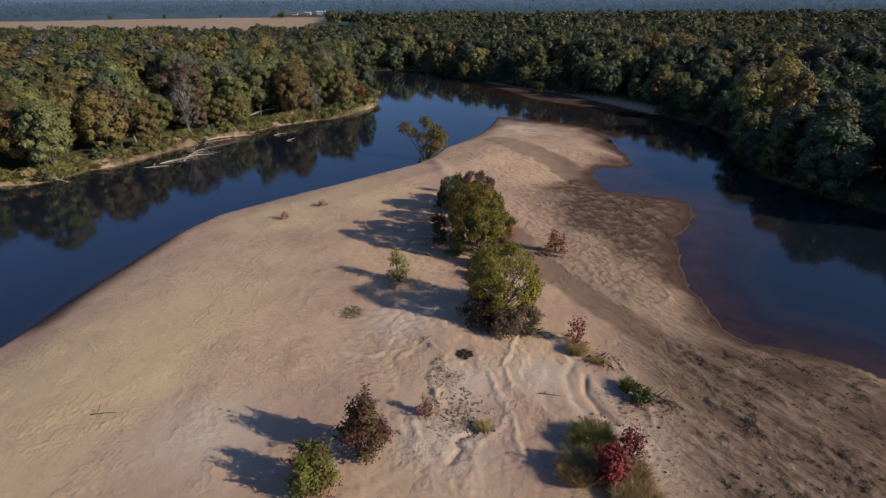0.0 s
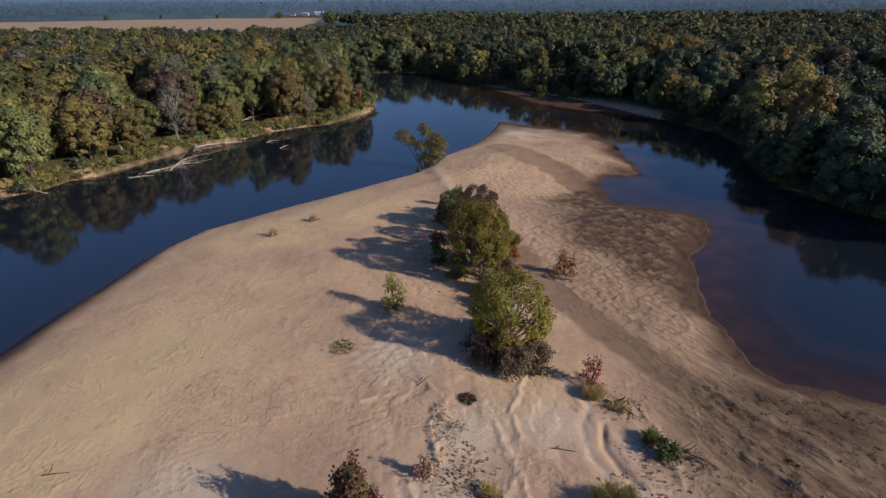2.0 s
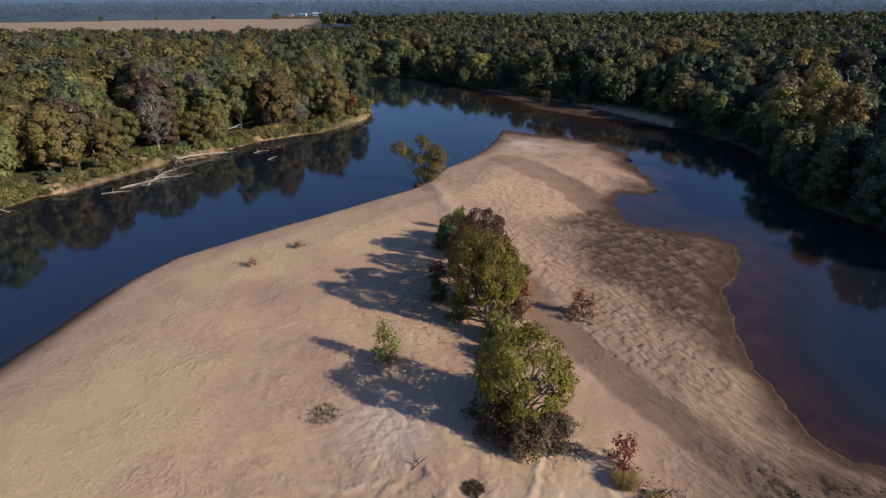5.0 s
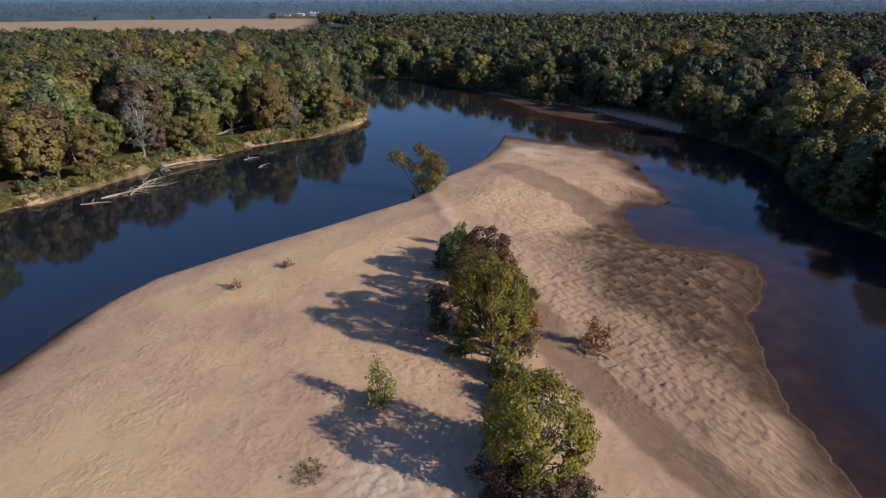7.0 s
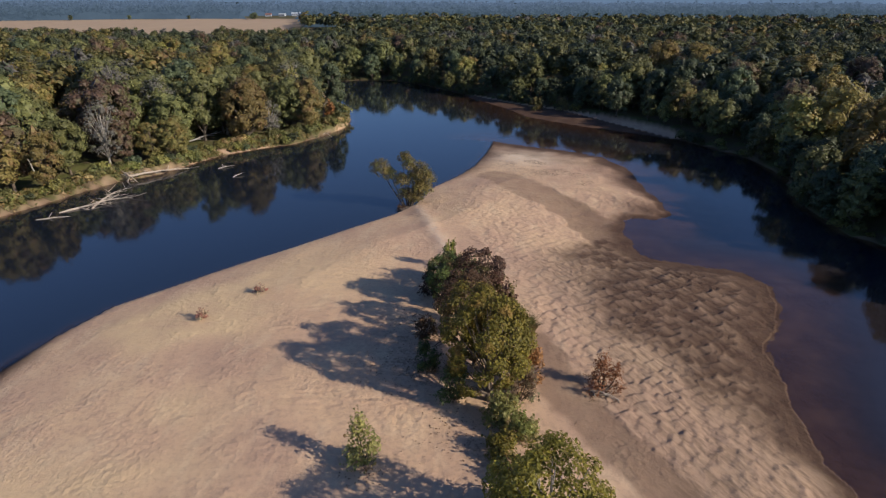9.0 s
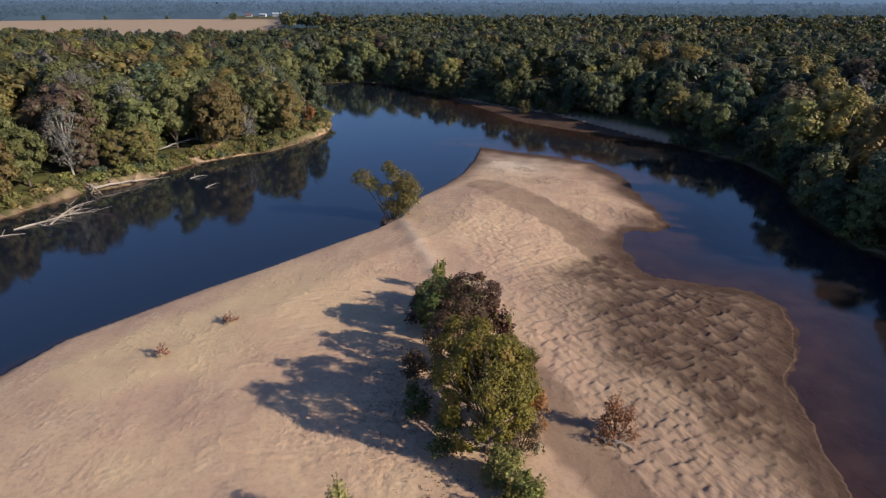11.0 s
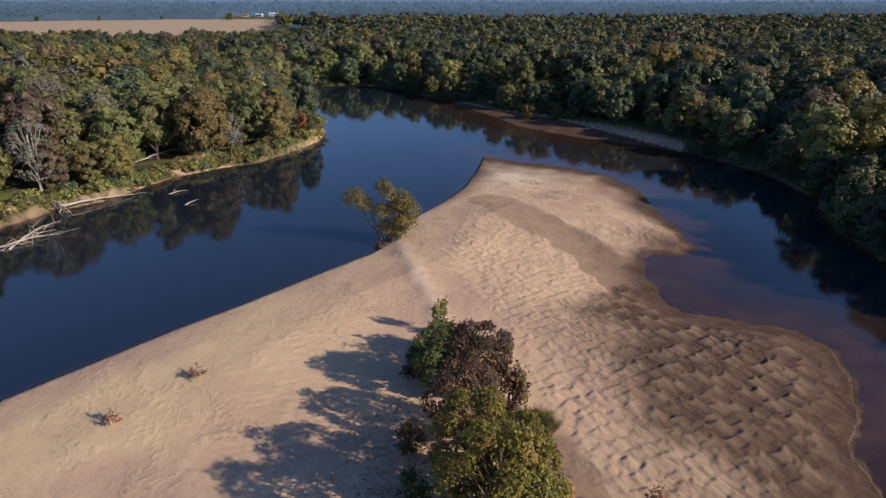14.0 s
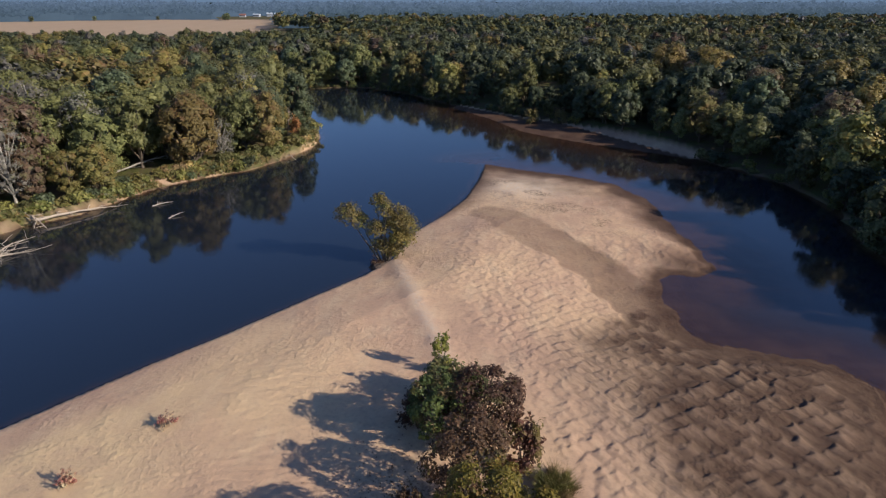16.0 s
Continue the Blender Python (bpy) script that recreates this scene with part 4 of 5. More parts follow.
# standing alone on the sand
shrub("shrub", -8.7, 77.4, 3.9, 1.75, 1300, 0.20, SAPLING, "sparse yellow-green bush with red lower leaves on the sand", 541, stems=7)
shrub("shrub", 13.1, 89.6, 2.9, 2.2, 1300, 0.17, RUSSET, "rust-brown bush among driftwood on the sand", 542, stems=7)
shrub("shrub", -6.7, 44.2, 5.2, 2.2, 5880, 0.18, MAROON, "dark maroon bush on the sand", 543, stems=9)
shrub("shrub", -10.0, 40.0, 3.6, 2.3, 5040, 0.18, BRIGHT, "green and yellow bush with red tips on the sand", 544, stems=9)
shrub("shrub", 13.2, 42.8, 2.7, 1.7, 3000, 0.20, SCARLET, "bright crimson bush on the sand", 545, stems=8)
shrub("shrub", 15.6, 46.0, 2.6, 1.3, 500, 0.18, SCARLET, "thin pale red bush beside dry grass", 546, stems=7)
grass_tuft("grass_tuft", 12.6, 47.0, 1.9, 1.45, 5200, SEDGE, "tall olive-tan grass clump on the sand", 547, "tufts on the sand")
grass_tuft("grass_tuft", 11.2, 43.2, 1.9, 1.6, 2400, TAN, "tall tan grass clump beside the crimson bush", 548, "tufts on the sand")
grass_tuft("grass_tuft", 14.8, 41.0, 1.5, 1.8, 2400, TAN, "tan grass clump beside the crimson bush", 549, "tufts on the sand")
grass_tuft("grass_tuft", 15.3, 43.6, 1.2, 1.2, 1200, TAN, "tan grass clump beside the crimson bush", 550, "tufts on the sand")
shrub("shrub", 13.2, 63.9, 2.6, 1.5, 480, 0.16, SCARLET, "thin reddish bush over dry grass", 551, stems=8)
grass_tuft("grass_tuft", 13.0, 61.8, 1.2, 1.0, 1000, TAN, "tan grass under the reddish bush", 552, "tufts on the sand")
grass_tuft("grass_tuft", 15.2, 60.2, 0.7, 0.9, 500, TAN, "small dry grass tuft on the sand", 553, "tufts on the sand")
grass_tuft("grass_tuft", 17.2, 55.8, 1.2, 0.7, 800, SEDGE, "small green tuft on the sand", 554, "tufts on the sand")
shrub("shrub", 18.0, 53.9, 1.3, 1.3, 900, 0.18, DARK_GREEN, "low dark green shrub among flood debris", 555, stems=6)
grass_tuft("grass_tuft", 1.0, 60.0, 0.4, 0.9, 900, RUST, "low brown mound of grass on the sand", 556, "tufts on the sand")
shrub("shrub", -1.9, 49.6, 2.0, 1.1, 420, 0.16, TWIG_RED, "dull red bush on the scarp", 557, stems=7)
grass_tuft("grass_tuft", 3.2, 48.3, 0.9, 0.6, 500, TAN, "small tan tuft on the sand", 558, "tufts on the sand")
grass_tuft("grass_tuft", -13.0, 68.2, 0.6, 1.3, 260, SEDGE, "sparse grey-green weeds on the sand", 559, "tufts on the sand")
shrub("shrub", -31.9, 100.4, 1.1, 0.9, 170, 0.14, TWIG_RED, "small reddish weed on the open sand", 561, stems=9)
shrub("shrub", -27.4, 107.5, 1.0, 1.1, 120, 0.13, TWIG_RED, "small dry brown weed on the open sand", 562, stems=9)

# the tree at the water's edge: several leaning stems
r = np.random.default_rng(570)
stems, lobes = [], []
for dx, dy, h, rad in ((-5.0, -0.4, 7.6, 1.9), (-3.4, 0.4, 6.2, 1.6), (-0.6, 0.6, 9.4, 1.3), (0.4, -0.4, 8.4, 1.5), (2.2, 0.2, 6.8, 2.1), (3.6, 0.2, 5.6, 1.8), (2.8, 0.4, 3.6, 1.9), (1.0, 0.8, 5.2, 1.9), (-1.2, -0.6, 5.4, 1.5), (2.0, -0.8, 4.0, 1.5), (-0.4, -0.2, 2.6, 1.7), (1.6, 0.0, 2.0, 1.6)):
    stems.append(limb(r, (0.08 * dx, 0.08 * dy, -0.6), (dx, dy, h), 0.16, 0.03, 0.08, 6))
    lobes.append((dx, dy, h - 0.3, rad, rad, rad * 0.95))
riverside = thing("willow", -12.2, 146.6, 0.3, "multi-stemmed yellow-green willow at the water's edge", "tree")
part("trunk", mesh_of("trunk", *tubes(stems, 6), [BARK], flat=False), riverside)
part("crown", mesh_of("crown", *leaves(r, lobes, 10500, 0.21, 0.6), [WILLOW]), riverside)
shrub("shrub", -13.2, 145.4, 1.6, 1.6, 700, 0.22, BROWN_RED, "dark brush at the foot of the willow", 571)

# two bushes on the far spit
shrub("shrub", 20.6, 247.6, 3.6, 2.6, 900, 0.34, OLIVE, "yellow-green bush on the far spit", 572, "bushes on the far spit")
shrub("shrub", 29.4, 249.2, 3.8, 2.4, 900, 0.34, GOLD, "golden bush on the far spit", 573, "bushes on the far spit")

# bright crowns that stand out of the woods
def crown_tree(x, y, tall, wide, leaf, label, seed, count=5200, size=0.40, bark=BARK, z=2.4):
    trunk, crown = broad_parts(seed, tall, wide, count, size, 0.15, 24, 0.7)
    return make_tree("tree", x, y, mesh_of("trunk", *tubes(trunk, 4), [bark], flat=False), mesh_of("crown", *crown, [leaf]), label, "tree", "bright crowns in the woods", z=z)


GOLDEN, RUSTY = (YELLOW, "golden tree standing out of the woods"), (RUST, "rust-brown tree in the woods")
for k, ((x, y, tall, wide), (leaf, label)) in enumerate(zip(BRIGHT_CROWNS, (GOLDEN, GOLDEN, RUSTY, GOLDEN, GOLDEN, RUSTY, GOLDEN, RUSTY, GOLDEN))):
    crown_tree(x, y, tall, wide, leaf, label, 581 + k)
crown_tree(-72, 236, 18.5, 5.0, GOLD, "tall golden tree on the lit bank", 597)
crown_tree(-66, 230, 17.0, 4.6, OLIVE, "tall olive tree on the lit bank", 598)
crown_tree(-112, 206, 17.0, 5.5, GOLD, "golden brown tree on the lit bank", 594)
crown_tree(-86, 232, 17.5, 5.5, OLIVE, "tall olive tree on the lit bank", 595)
crown_tree(-58, 226, 15.5, 5.5, OLIVE, "olive tree at the point of the bank", 596)
crown_tree(-50, 222, 12.0, 4.5, OLIVE, "low olive tree at the point of the bank", 590)
crown_tree(-118, 182, 13.0, 4.5, RUST, "orange-brown tree on the lit bank", 591)
shrub("shrub", -43.6, 222.4, 4.2, 1.9, 900, 0.34, RUSSET, "orange-red bush at the point of the bank", 592, stems=7)
shrub("shrub", -41.2, 220.0, 2.4, 1.9, 800, 0.34, GREEN, "green bush at the point of the bank", 593, stems=7)

# ---- fallen leaves and flood litter, too small to tell apart ----
r = np.random.default_rng(595)
lx, ly = [], []
for px, py, pr, n in ((-4.5, 92, 6, 600), (-6, 101, 5, 250), (-1, 82, 4, 150), (1.6, 48.4, 2.6, 140), (-0.8, 55.5, 2.0, 150), (17.8, 53.6, 3.5, 300), (14, 43.5, 4.5, 300), (15, 60.4, 2.6, 160), (-8.5, 76, 1.8, 60), (13, 88.6, 1.8, 120), (-13, 68, 1.8, 60), (-9, 38, 3.5, 150)):
    lx.append(px + pr * 0.55 * r.normal(size=n)), ly.append(py + pr * 0.45 * r.normal(size=n))
lx, ly = np.concatenate(lx), np.concatenate(ly)
lz = terrain(lx, ly)[0] + 0.03 + 0.06 * r.random(len(lx))
v, f = leaf_quads(r, np.stack([lx, ly, lz], -1), np.tile((0.0, 0.0, 1.0), (len(lx), 1)), 0.13, 0.2)
LITTER = leaf_material("leaf_litter", (0.110, 0.072, 0.046), (0.300, 0.200, 0.120))
tagged(new("leaf_litter", mesh_of("leaf_litter", v, f, [LITTER])), "brown fallen leaves and flood litter on the sand", "leaf litter", kind="stuff")

# ---- brush along the banks ----
def brush_meshes(seed, tall, wide, count, size, leaf):
    r = np.random.default_rng(seed)
    lobes, paths = [], []
    for k in range(6):
        w = k * 2.4 + r.random()
        d = wide * 0.6 * math.sqrt((k + 0.4) / 6)
        h = tall * (0.35 + 0.35 * r.random())
        lobes.append((d * math.cos(w), d * math.sin(w), h, wide * 0.42, wide * 0.42, min(tall * 0.4, h)))
        paths.append(limb(r, (0, 0, -0.3), (d * math.cos(w), d * math.sin(w), h + 0.2 * tall), 0.06, 0.015, 0.12, 3))
    return mesh_of("woody_base", *tubes(paths, 4), [DARK_DRIFT], flat=False), mesh_of("foliage", *leaves(r, lobes, count, size, 0.4), [leaf])


BRUSH_KINDS = [(brush_meshes(600, 2.6, 2.0, 330, 0.42, GREEN), "green brush on the river bank"), (brush_meshes(601, 2.2, 2.2, 330, 0.42, OLIVE), "olive brush on the river bank"),
               (brush_meshes(602, 1.8, 1.8, 260, 0.40, SEDGE), "tan-green weeds on the river bank"), (brush_meshes(603, 2.8, 1.9, 330, 0.42, DEEP), "dark green brush on the river bank"),
               (brush_meshes(604, 1.6, 1.9, 240, 0.38, TAN), "dry tan weeds on the river bank")]
r = np.random.default_rng(66)
for side, group, step, lo, hi, box, weights in (("left", "brush on the lit bank", 2.1, 0.5, 4.6, (-135, -35, 90, 285), [0.25, 0.25, 0.25, 0.1, 0.15]),
                                                ("right", "brush on the shaded bank", 2.9, 0.05, 2.6, (-70, 110, 90, 330), [0.35, 0.2, 0.05, 0.4, 0.0])):
    def keep(x, y):
        d = bank(x, y)
        near_left = line_distance(x, y, LEFT_BANK) < line_distance(x, y, FAR_BANK)
        return (d > lo) & (d < hi) & in_sight(x, y) & (near_left == (side == "left")) & ~inside(x, y, SPIT)
    bx, by = spread(r, *box, step, keep)
    survey(bx, by)
    for x, y in zip(bx, by):
        (stems_mesh, leaf_mesh), label = BRUSH_KINDS[int(r.choice(5, p=weights))]
        sc = r.uniform(0.4, 1.1)
        ob = thing("bush", 0, 0, 0, label, "bush", group)
        ob.matrix_basis = pose(x, y, height(x, y) - 0.1, 0, 0, r.uniform(0, 360)) @ Matrix.Diagonal((sc, sc, sc * r.uniform(0.7, 1.2), 1))
        part("woody_base", stems_mesh, ob)
        part("foliage", leaf_mesh, ob)

# weeds, vines and low growth that cover the bank
r = np.random.default_rng(68)
wxs, wys = r.uniform(-125, -35, 150000), r.uniform(95, 285, 150000)
wd = bank(wxs, wys)
thick = smooth(fbm(wxs / 5, wys / 5, 3, 171), 0.34, 0.5) * smooth(wd, 0.2, 1.2)
okay = (wd > 0.3) & (wd < 6) & in_sight(wxs, wys) & (line_distance(wxs, wys, LEFT_BANK) < line_distance(wxs, wys, FAR_BANK)) & (r.random(150000) < thick)
wxs, wys = wxs[okay], wys[okay]
wxs, wys = np.repeat(wxs, 6) + r.normal(0, 0.35, 6 * len(wxs)), np.repeat(wys, 6) + r.normal(0, 0.35, 6 * len(wys))
wz = terrain(wxs, wys)[0] + 0.1 + 0.8 * r.random(len(wxs)) ** 1.5
v, f = leaf_quads(r, np.stack([wxs, wys, wz], -1), np.tile((0.5, -0.4, 0.8), (len(wxs), 1)), 0.55, 0.6, 3)
me = mesh_of("bank_weeds", v, f, [GREEN, OLIVE, SEDGE, TAN], np.repeat(r.choice(4, len(f) // 6 + 1, p=[0.35, 0.3, 0.25, 0.1]), 6)[: len(f)])
tagged(new("bank_weeds", me), "green and tan weeds covering the river bank", "weeds", kind="stuff")

# low weeds and twigs caught on the wash slope
r = np.random.default_rng(69)
sx, sy = r.uniform(22, 58, 90000), r.uniform(36, 68, 90000)
sz, cover = terrain(sx, sy)
okay = r.random(90000) < 0.22 * cover["moss"] ** 1.5
sx, sy, sz = sx[okay], sy[okay], sz[okay] + 0.04
v, f = leaf_quads(r, np.stack([sx, sy, sz], -1), np.tile((0.0, 0.0, 1.0), (len(sx), 1)), 0.16, 0.7)
me = mesh_of("wash_weeds", v, f, [SEDGE, BROWN_RED, RUST], r.choice(3, len(f), p=[0.35, 0.3, 0.35]))
tagged(new("wash_weeds", me), "low olive weeds and twigs on the washed sand", "weeds", kind="stuff")

# clods of crusted sand and flood dirt on the broken scarp
r = np.random.default_rng(70)
CLOD = bark_material("crusted_sand", (0.16, 0.11, 0.07), (0.36, 0.26, 0.17))
pieces = []
for cx, cy, sx, sy, n in ((0.6, 50.6, 1.5, 1.5, 190), (-1.6, 56.6, 0.35, 1.2, 60), (2.6, 48.2, 0.8, 0.9, 60), (15.6, 60.6, 1.2, 0.9, 50), (18.6, 54.0, 1.5, 1.1, 80), (13.6, 50.2, 1.0, 0.8, 40), (16.5, 47.5, 1.2, 2.4, 70), (24.0, 52.0, 3.5, 4.0, 90)):
    kx, ky = cx + sx * r.normal(size=n), cy + sy * r.normal(size=n)
    survey(kx, ky)
    for x, y in zip(kx, ky):
        rad = 0.05 + 0.13 * r.random() ** 2
        ring = [(math.cos(w) * rad * r.uniform(0.7, 1.3), math.sin(w) * rad * r.uniform(0.7, 1.3)) for w in np.linspace(0, 5.03, 5)]
        low = [(x + u, y + v, -0.05) for u, v in ring]
        mid = [(x + 0.75 * u, y + 0.75 * v, rad * r.uniform(0.4, 0.9)) for u, v in ring]
        vv = np.array(low + mid + [(x, y, rad * r.uniform(0.8, 1.1))])
        vv[:, 2] += height(x, y)
        ff = [(k, (k + 1) % 5, 5 + (k + 1) % 5) for k in range(5)] + [(k, 5 + (k + 1) % 5, 5 + k) for k in range(5)] + [(5 + k, 5 + (k + 1) % 5, 10) for k in range(5)]
        pieces.append((vv, np.array(ff)))
tagged(new("sand_clods", mesh_of("sand_clods", *joined(pieces), [CLOD], flat=True)), "brown clods of crusted sand and dirt", "clods", kind="stuff")

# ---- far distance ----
# haze is painted as a bluish glow, stronger in the woods with distance
FAR_WOODS = backdrop_material("far_woods_painted_haze", (0.050, 0.076, 0.120), (0.076, 0.108, 0.158), 1.05, (0.026, 0.040, 0.052), (650.0, 1250.0))
FAR_HILLS = backdrop_material("blue_hills_painted_haze", (0.074, 0.116, 0.182), (0.098, 0.148, 0.226), 1.0)
r = np.random.default_rng(71)
xs2, ys2 = np.linspace(-1500, 1500, 150), np.linspace(690, 1400, 60)
hx, hy, faces = sheet(xs2, ys2)


def canopy(x, y):
    """Height of the far tree tops; the field and the farm stay open."""
    z = 1 + 15 * fbm(x / 20, y / 26, 3, 5) + 3 * vnoise(x / 90, y / 90, 8) + 2 * smooth(y, 700, 1200)
    clear = inside(x, y, FIELD) | ((x < -150) & (y < 700)) | (np.hypot((x + 275) / 62, (y - 935) / 62) < 1)
    return np.where(clear, -4.0, z), clear


hz = canopy(hx, hy)[0] - 3.0
tx, ty = r.uniform(-1250, 1250, 60000), 690 + 710 * r.random(60000) ** 1.35
keep_far = (np.abs(tx + 0.05 * ty) < 0.82 * ty + 20) & ~canopy(tx, ty)[1]
tx, ty = tx[keep_far][:34000], ty[keep_far][:34000]
tz = canopy(tx, ty)[0] + r.normal(0, 1.6, len(tx))
leaf = leaf_quads(r, np.stack([tx, ty, tz], -1), np.stack([0 * tx, -0.7 + 0 * tx, 0.7 + 0 * tx], -1), 4.6, 0.7)
v, f = joined([(np.stack([hx, hy, hz], -1), faces), leaf])
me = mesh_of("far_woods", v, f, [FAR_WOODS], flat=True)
tagged(new("far_woods", me), "flat woods with painted haze reaching to the hills", "woods", kind="stuff")
xs2, ys2 = np.linspace(-4600, 4600, 520), np.linspace(1380, 4500, 60)
hx, hy, faces = sheet(xs2, ys2)
ridge = np.interp(hx + 500 * (vnoise(hx / 900, hy / 900, 4) - 0.5), [-4600, -1500, -300, 300, 900, 2000, 4600], [150, 120, 78, 60, 52, 40, 30])
hz = 8 + ridge * smooth(hy, 2300, 3600) * (0.75 + 0.5 * fbm(hx / 500, hy / 500, 3, 9)) + 11 * fbm(hx / 40, hy / 80, 3, 15)
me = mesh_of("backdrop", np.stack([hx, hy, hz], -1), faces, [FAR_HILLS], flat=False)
tagged(new("backdrop", me), "low hills with painted blue haze on the horizon", "hills", kind="structure")

# ---- dead wood ----
def dead_tree(name, x, y, tall, lean, turn, label, seed, bark=PALE_BARK, forks=9, group=""):
    """A leafless standing trunk with broken branches."""
    r = np.random.default_rng(seed)
    top = (math.cos(turn) * lean, math.sin(turn) * lean, tall)
    trunk = limb(r, (0, 0, -0.5), top, 0.022 * tall, 0.007 * tall, 0.05, 7)
    paths = []
    for k in range(forks):
        q = trunk[3 + k % 5]
        w, reach = r.uniform(0, 6.28), tall * r.uniform(0.09, 0.2)
        tip = (q[0] + reach * math.cos(w), q[1] + reach * math.sin(w), q[2] + reach * r.uniform(0.3, 1.0))
        b = limb(r, q[:3], tip, q[3] * 0.6, 0.02, 0.16, 4)
        paths.append(b)
        for j in range(2):
            w2 = r.uniform(0, 6.28)
            paths.append(limb(r, b[2 + j][:3], (b[2 + j][0] + 0.4 * reach * math.cos(w2), b[2 + j][1] + 0.4 * reach * math.sin(w2), b[2 + j][2] + 0.4 * reach), 0.035, 0.012, 0.15, 3))
    ob = thing(name, x, y, height(x, y) - 0.1, label, "dead tree", group)
    part("trunk", mesh_of("trunk", *tubes([trunk], 7), [bark], flat=False), ob)
    part("branchwork", mesh_of("branchwork", *tubes(paths, 5), [bark], flat=False), ob)
    return ob


SNAGS = "bare trees on the lit bank"
dead_tree("dead_tree", -66.6, 198.6, 15.5, 0.8, 1.0, "tall bare white trunk among the bank trees", 701, forks=5, group=SNAGS)
dead_tree("dead_tree", -67.8, 199.6, 14.0, -0.8, 1.0, "tall bare white trunk among the bank trees", 702, forks=5, group=SNAGS)
dead_tree("dead_tree", -90.5, 156.5, 9.5, -2.0, 0.2, "leaning bare pale tree by the river", 703, forks=5, group=SNAGS)
dead_tree("dead_tree", -95.2, 129.5, 7.5, -3.6, 0.0, "leaning bare pale tree by the river", 704, forks=5, group=SNAGS)
dead_tree("dead_tree", -84.0, 172.0, 9.0, 1.8, 2.0, "bare pale tree by the river", 705, forks=5, group=SNAGS)
dead_tree("dead_tree", -46.5, 224.0, 7.0, 1.0, 0.0, "grey bare tree at the point of the bank", 706, DRIFT, 14, SNAGS)
dead_tree("dead_tree", 84.0, 165.0, 13.0, 1.0, 1.0, "grey bare tree on the shaded bank", 707, DRIFT, 12)
dead_tree("dead_tree", 92.0, 190.0, 15.0, -1.0, 1.0, "grey bare tree on the shaded bank", 708, DRIFT, 12)
stump = limb(np.random.default_rng(709), (0, 0, -0.4), (-0.4, 0.2, 3.6), 0.32, 0.24, 0.03, 4)
ob = tagged(new("tree_stump", mesh_of("tree_stump", *tubes([stump], 8), [PALE_BARK], flat=False)), "broken pale tree stump on the bank", "stump")
ob.matrix_basis = pose(-76.5, 182.0, height(-76.5, 182.0))


def fallen(name, a, b, thick, label, seed, bark=DRIFT, forks=7, roots=False, arch=0.4, reach=0.3):
    """A fallen trunk from a to b with its broken branches."""
    r = np.random.default_rng(seed)
    a, b = np.array(a, float), np.array(b, float)
    length = np.linalg.norm(b - a)
    trunk = limb(r, (0, 0, 0), b - a, thick, thick * 0.3, 0.05, 8)
    trunk = [(p[0], p[1], p[2] + arch * math.sin(math.pi * k / 8), p[3]) for k, p in enumerate(trunk)]
    paths = []
    for k in range(forks):
        q = trunk[2 + k % 6]
        d = (b - a) / length
        side = np.array((-d[1], d[0], 0)) * r.choice((-1, 1))
        tip = np.array(q[:3]) + (d * r.uniform(0.3, 1.0) + side * r.uniform(0.4, 1.0)) * length * reach * r.uniform(0.5, 1) + np.array((0, 0, r.uniform(-0.2, 0.9)))
        br = limb(r, q[:3], tip, q[3] * 0.6, 0.03, 0.12, 4)
        paths.append(br)
        paths.append(limb(r, br[2][:3], np.array(br[2][:3]) + r.normal(0, 0.12 * length * reach * 3, 3) * (1, 1, 0.35), 0.05, 0.02, 0.12, 3))
    ob = thing(name, a[0], a[1], a[2], label, "driftwood")
    part("log", mesh_of("log", *tubes([trunk], 7), [bark], flat=False), ob)
    part("branchwork", mesh_of("branchwork", *tubes(paths, 5), [bark], flat=False), ob)
    if roots:
        arms = []
        for k in range(11):
            w = r.uniform(0, 6.28)
            d = (a - b) / length
            up = np.array((0, 0, 1.0))
            flat = np.cross(d, up)
            arms.append(limb(r, (0, 0, 0), d * r.uniform(0.2, 1.0) + (flat * math.cos(w) + up * math.sin(w)) * r.uniform(0.8, 2.0), thick * 0.5, 0.03, 0.15, 4))
        part("root_plate", mesh_of("root_plate", *tubes(arms, 5), [bark], flat=False), ob)
    return ob


fallen("fallen_tree", (-73.4, 160.4, 1.0), (-64.8, 170.2, 0.2), 0.26, "bleached fallen tree with roots lying on the bank", 721, roots=True)
fallen("fallen_tree", (-76.4, 162.5, 1.6), (-70.8, 159.0, 0.2), 0.20, "bleached broken trunk leaning down the bank", 722)
fallen("fallen_tree", (-75.6, 140.0, -0.1), (-66.8, 150.6, 0.1), 0.22, "bleached fallen tree lying in the river", 723, forks=10, arch=0.7)
fallen("fallen_tree", (-71.0, 142.5, 0.0), (-70.6, 153.5, 0.3), 0.18, "grey tangle of drowned branches in the river", 724, DRIFT, 10, arch=0.6)
fallen("log", (-77.4, 136.2, -0.05), (-72.6, 138.4, 0.05), 0.14, "grey log lying in the river", 725, forks=2, arch=0.15)
fallen("log", (-58.4, 171.0, 0.0), (-55.4, 173.2, 0.15), 0.12, "thin branch sticking out of the river", 726, forks=2, arch=0.2)
fallen("log", (-52.5, 164.5, 0.0), (-50.6, 166.9, 0.35), 0.11, "thin branch sticking out of the river", 727, forks=1, arch=0.1)
fallen("fallen_tree", (-72.5, 184.5, 2.2), (-66.0, 196.5, 3.4), 0.22, "pale fallen trunk on the bank brush", 728, PALE_BARK, 5, reach=0.2)
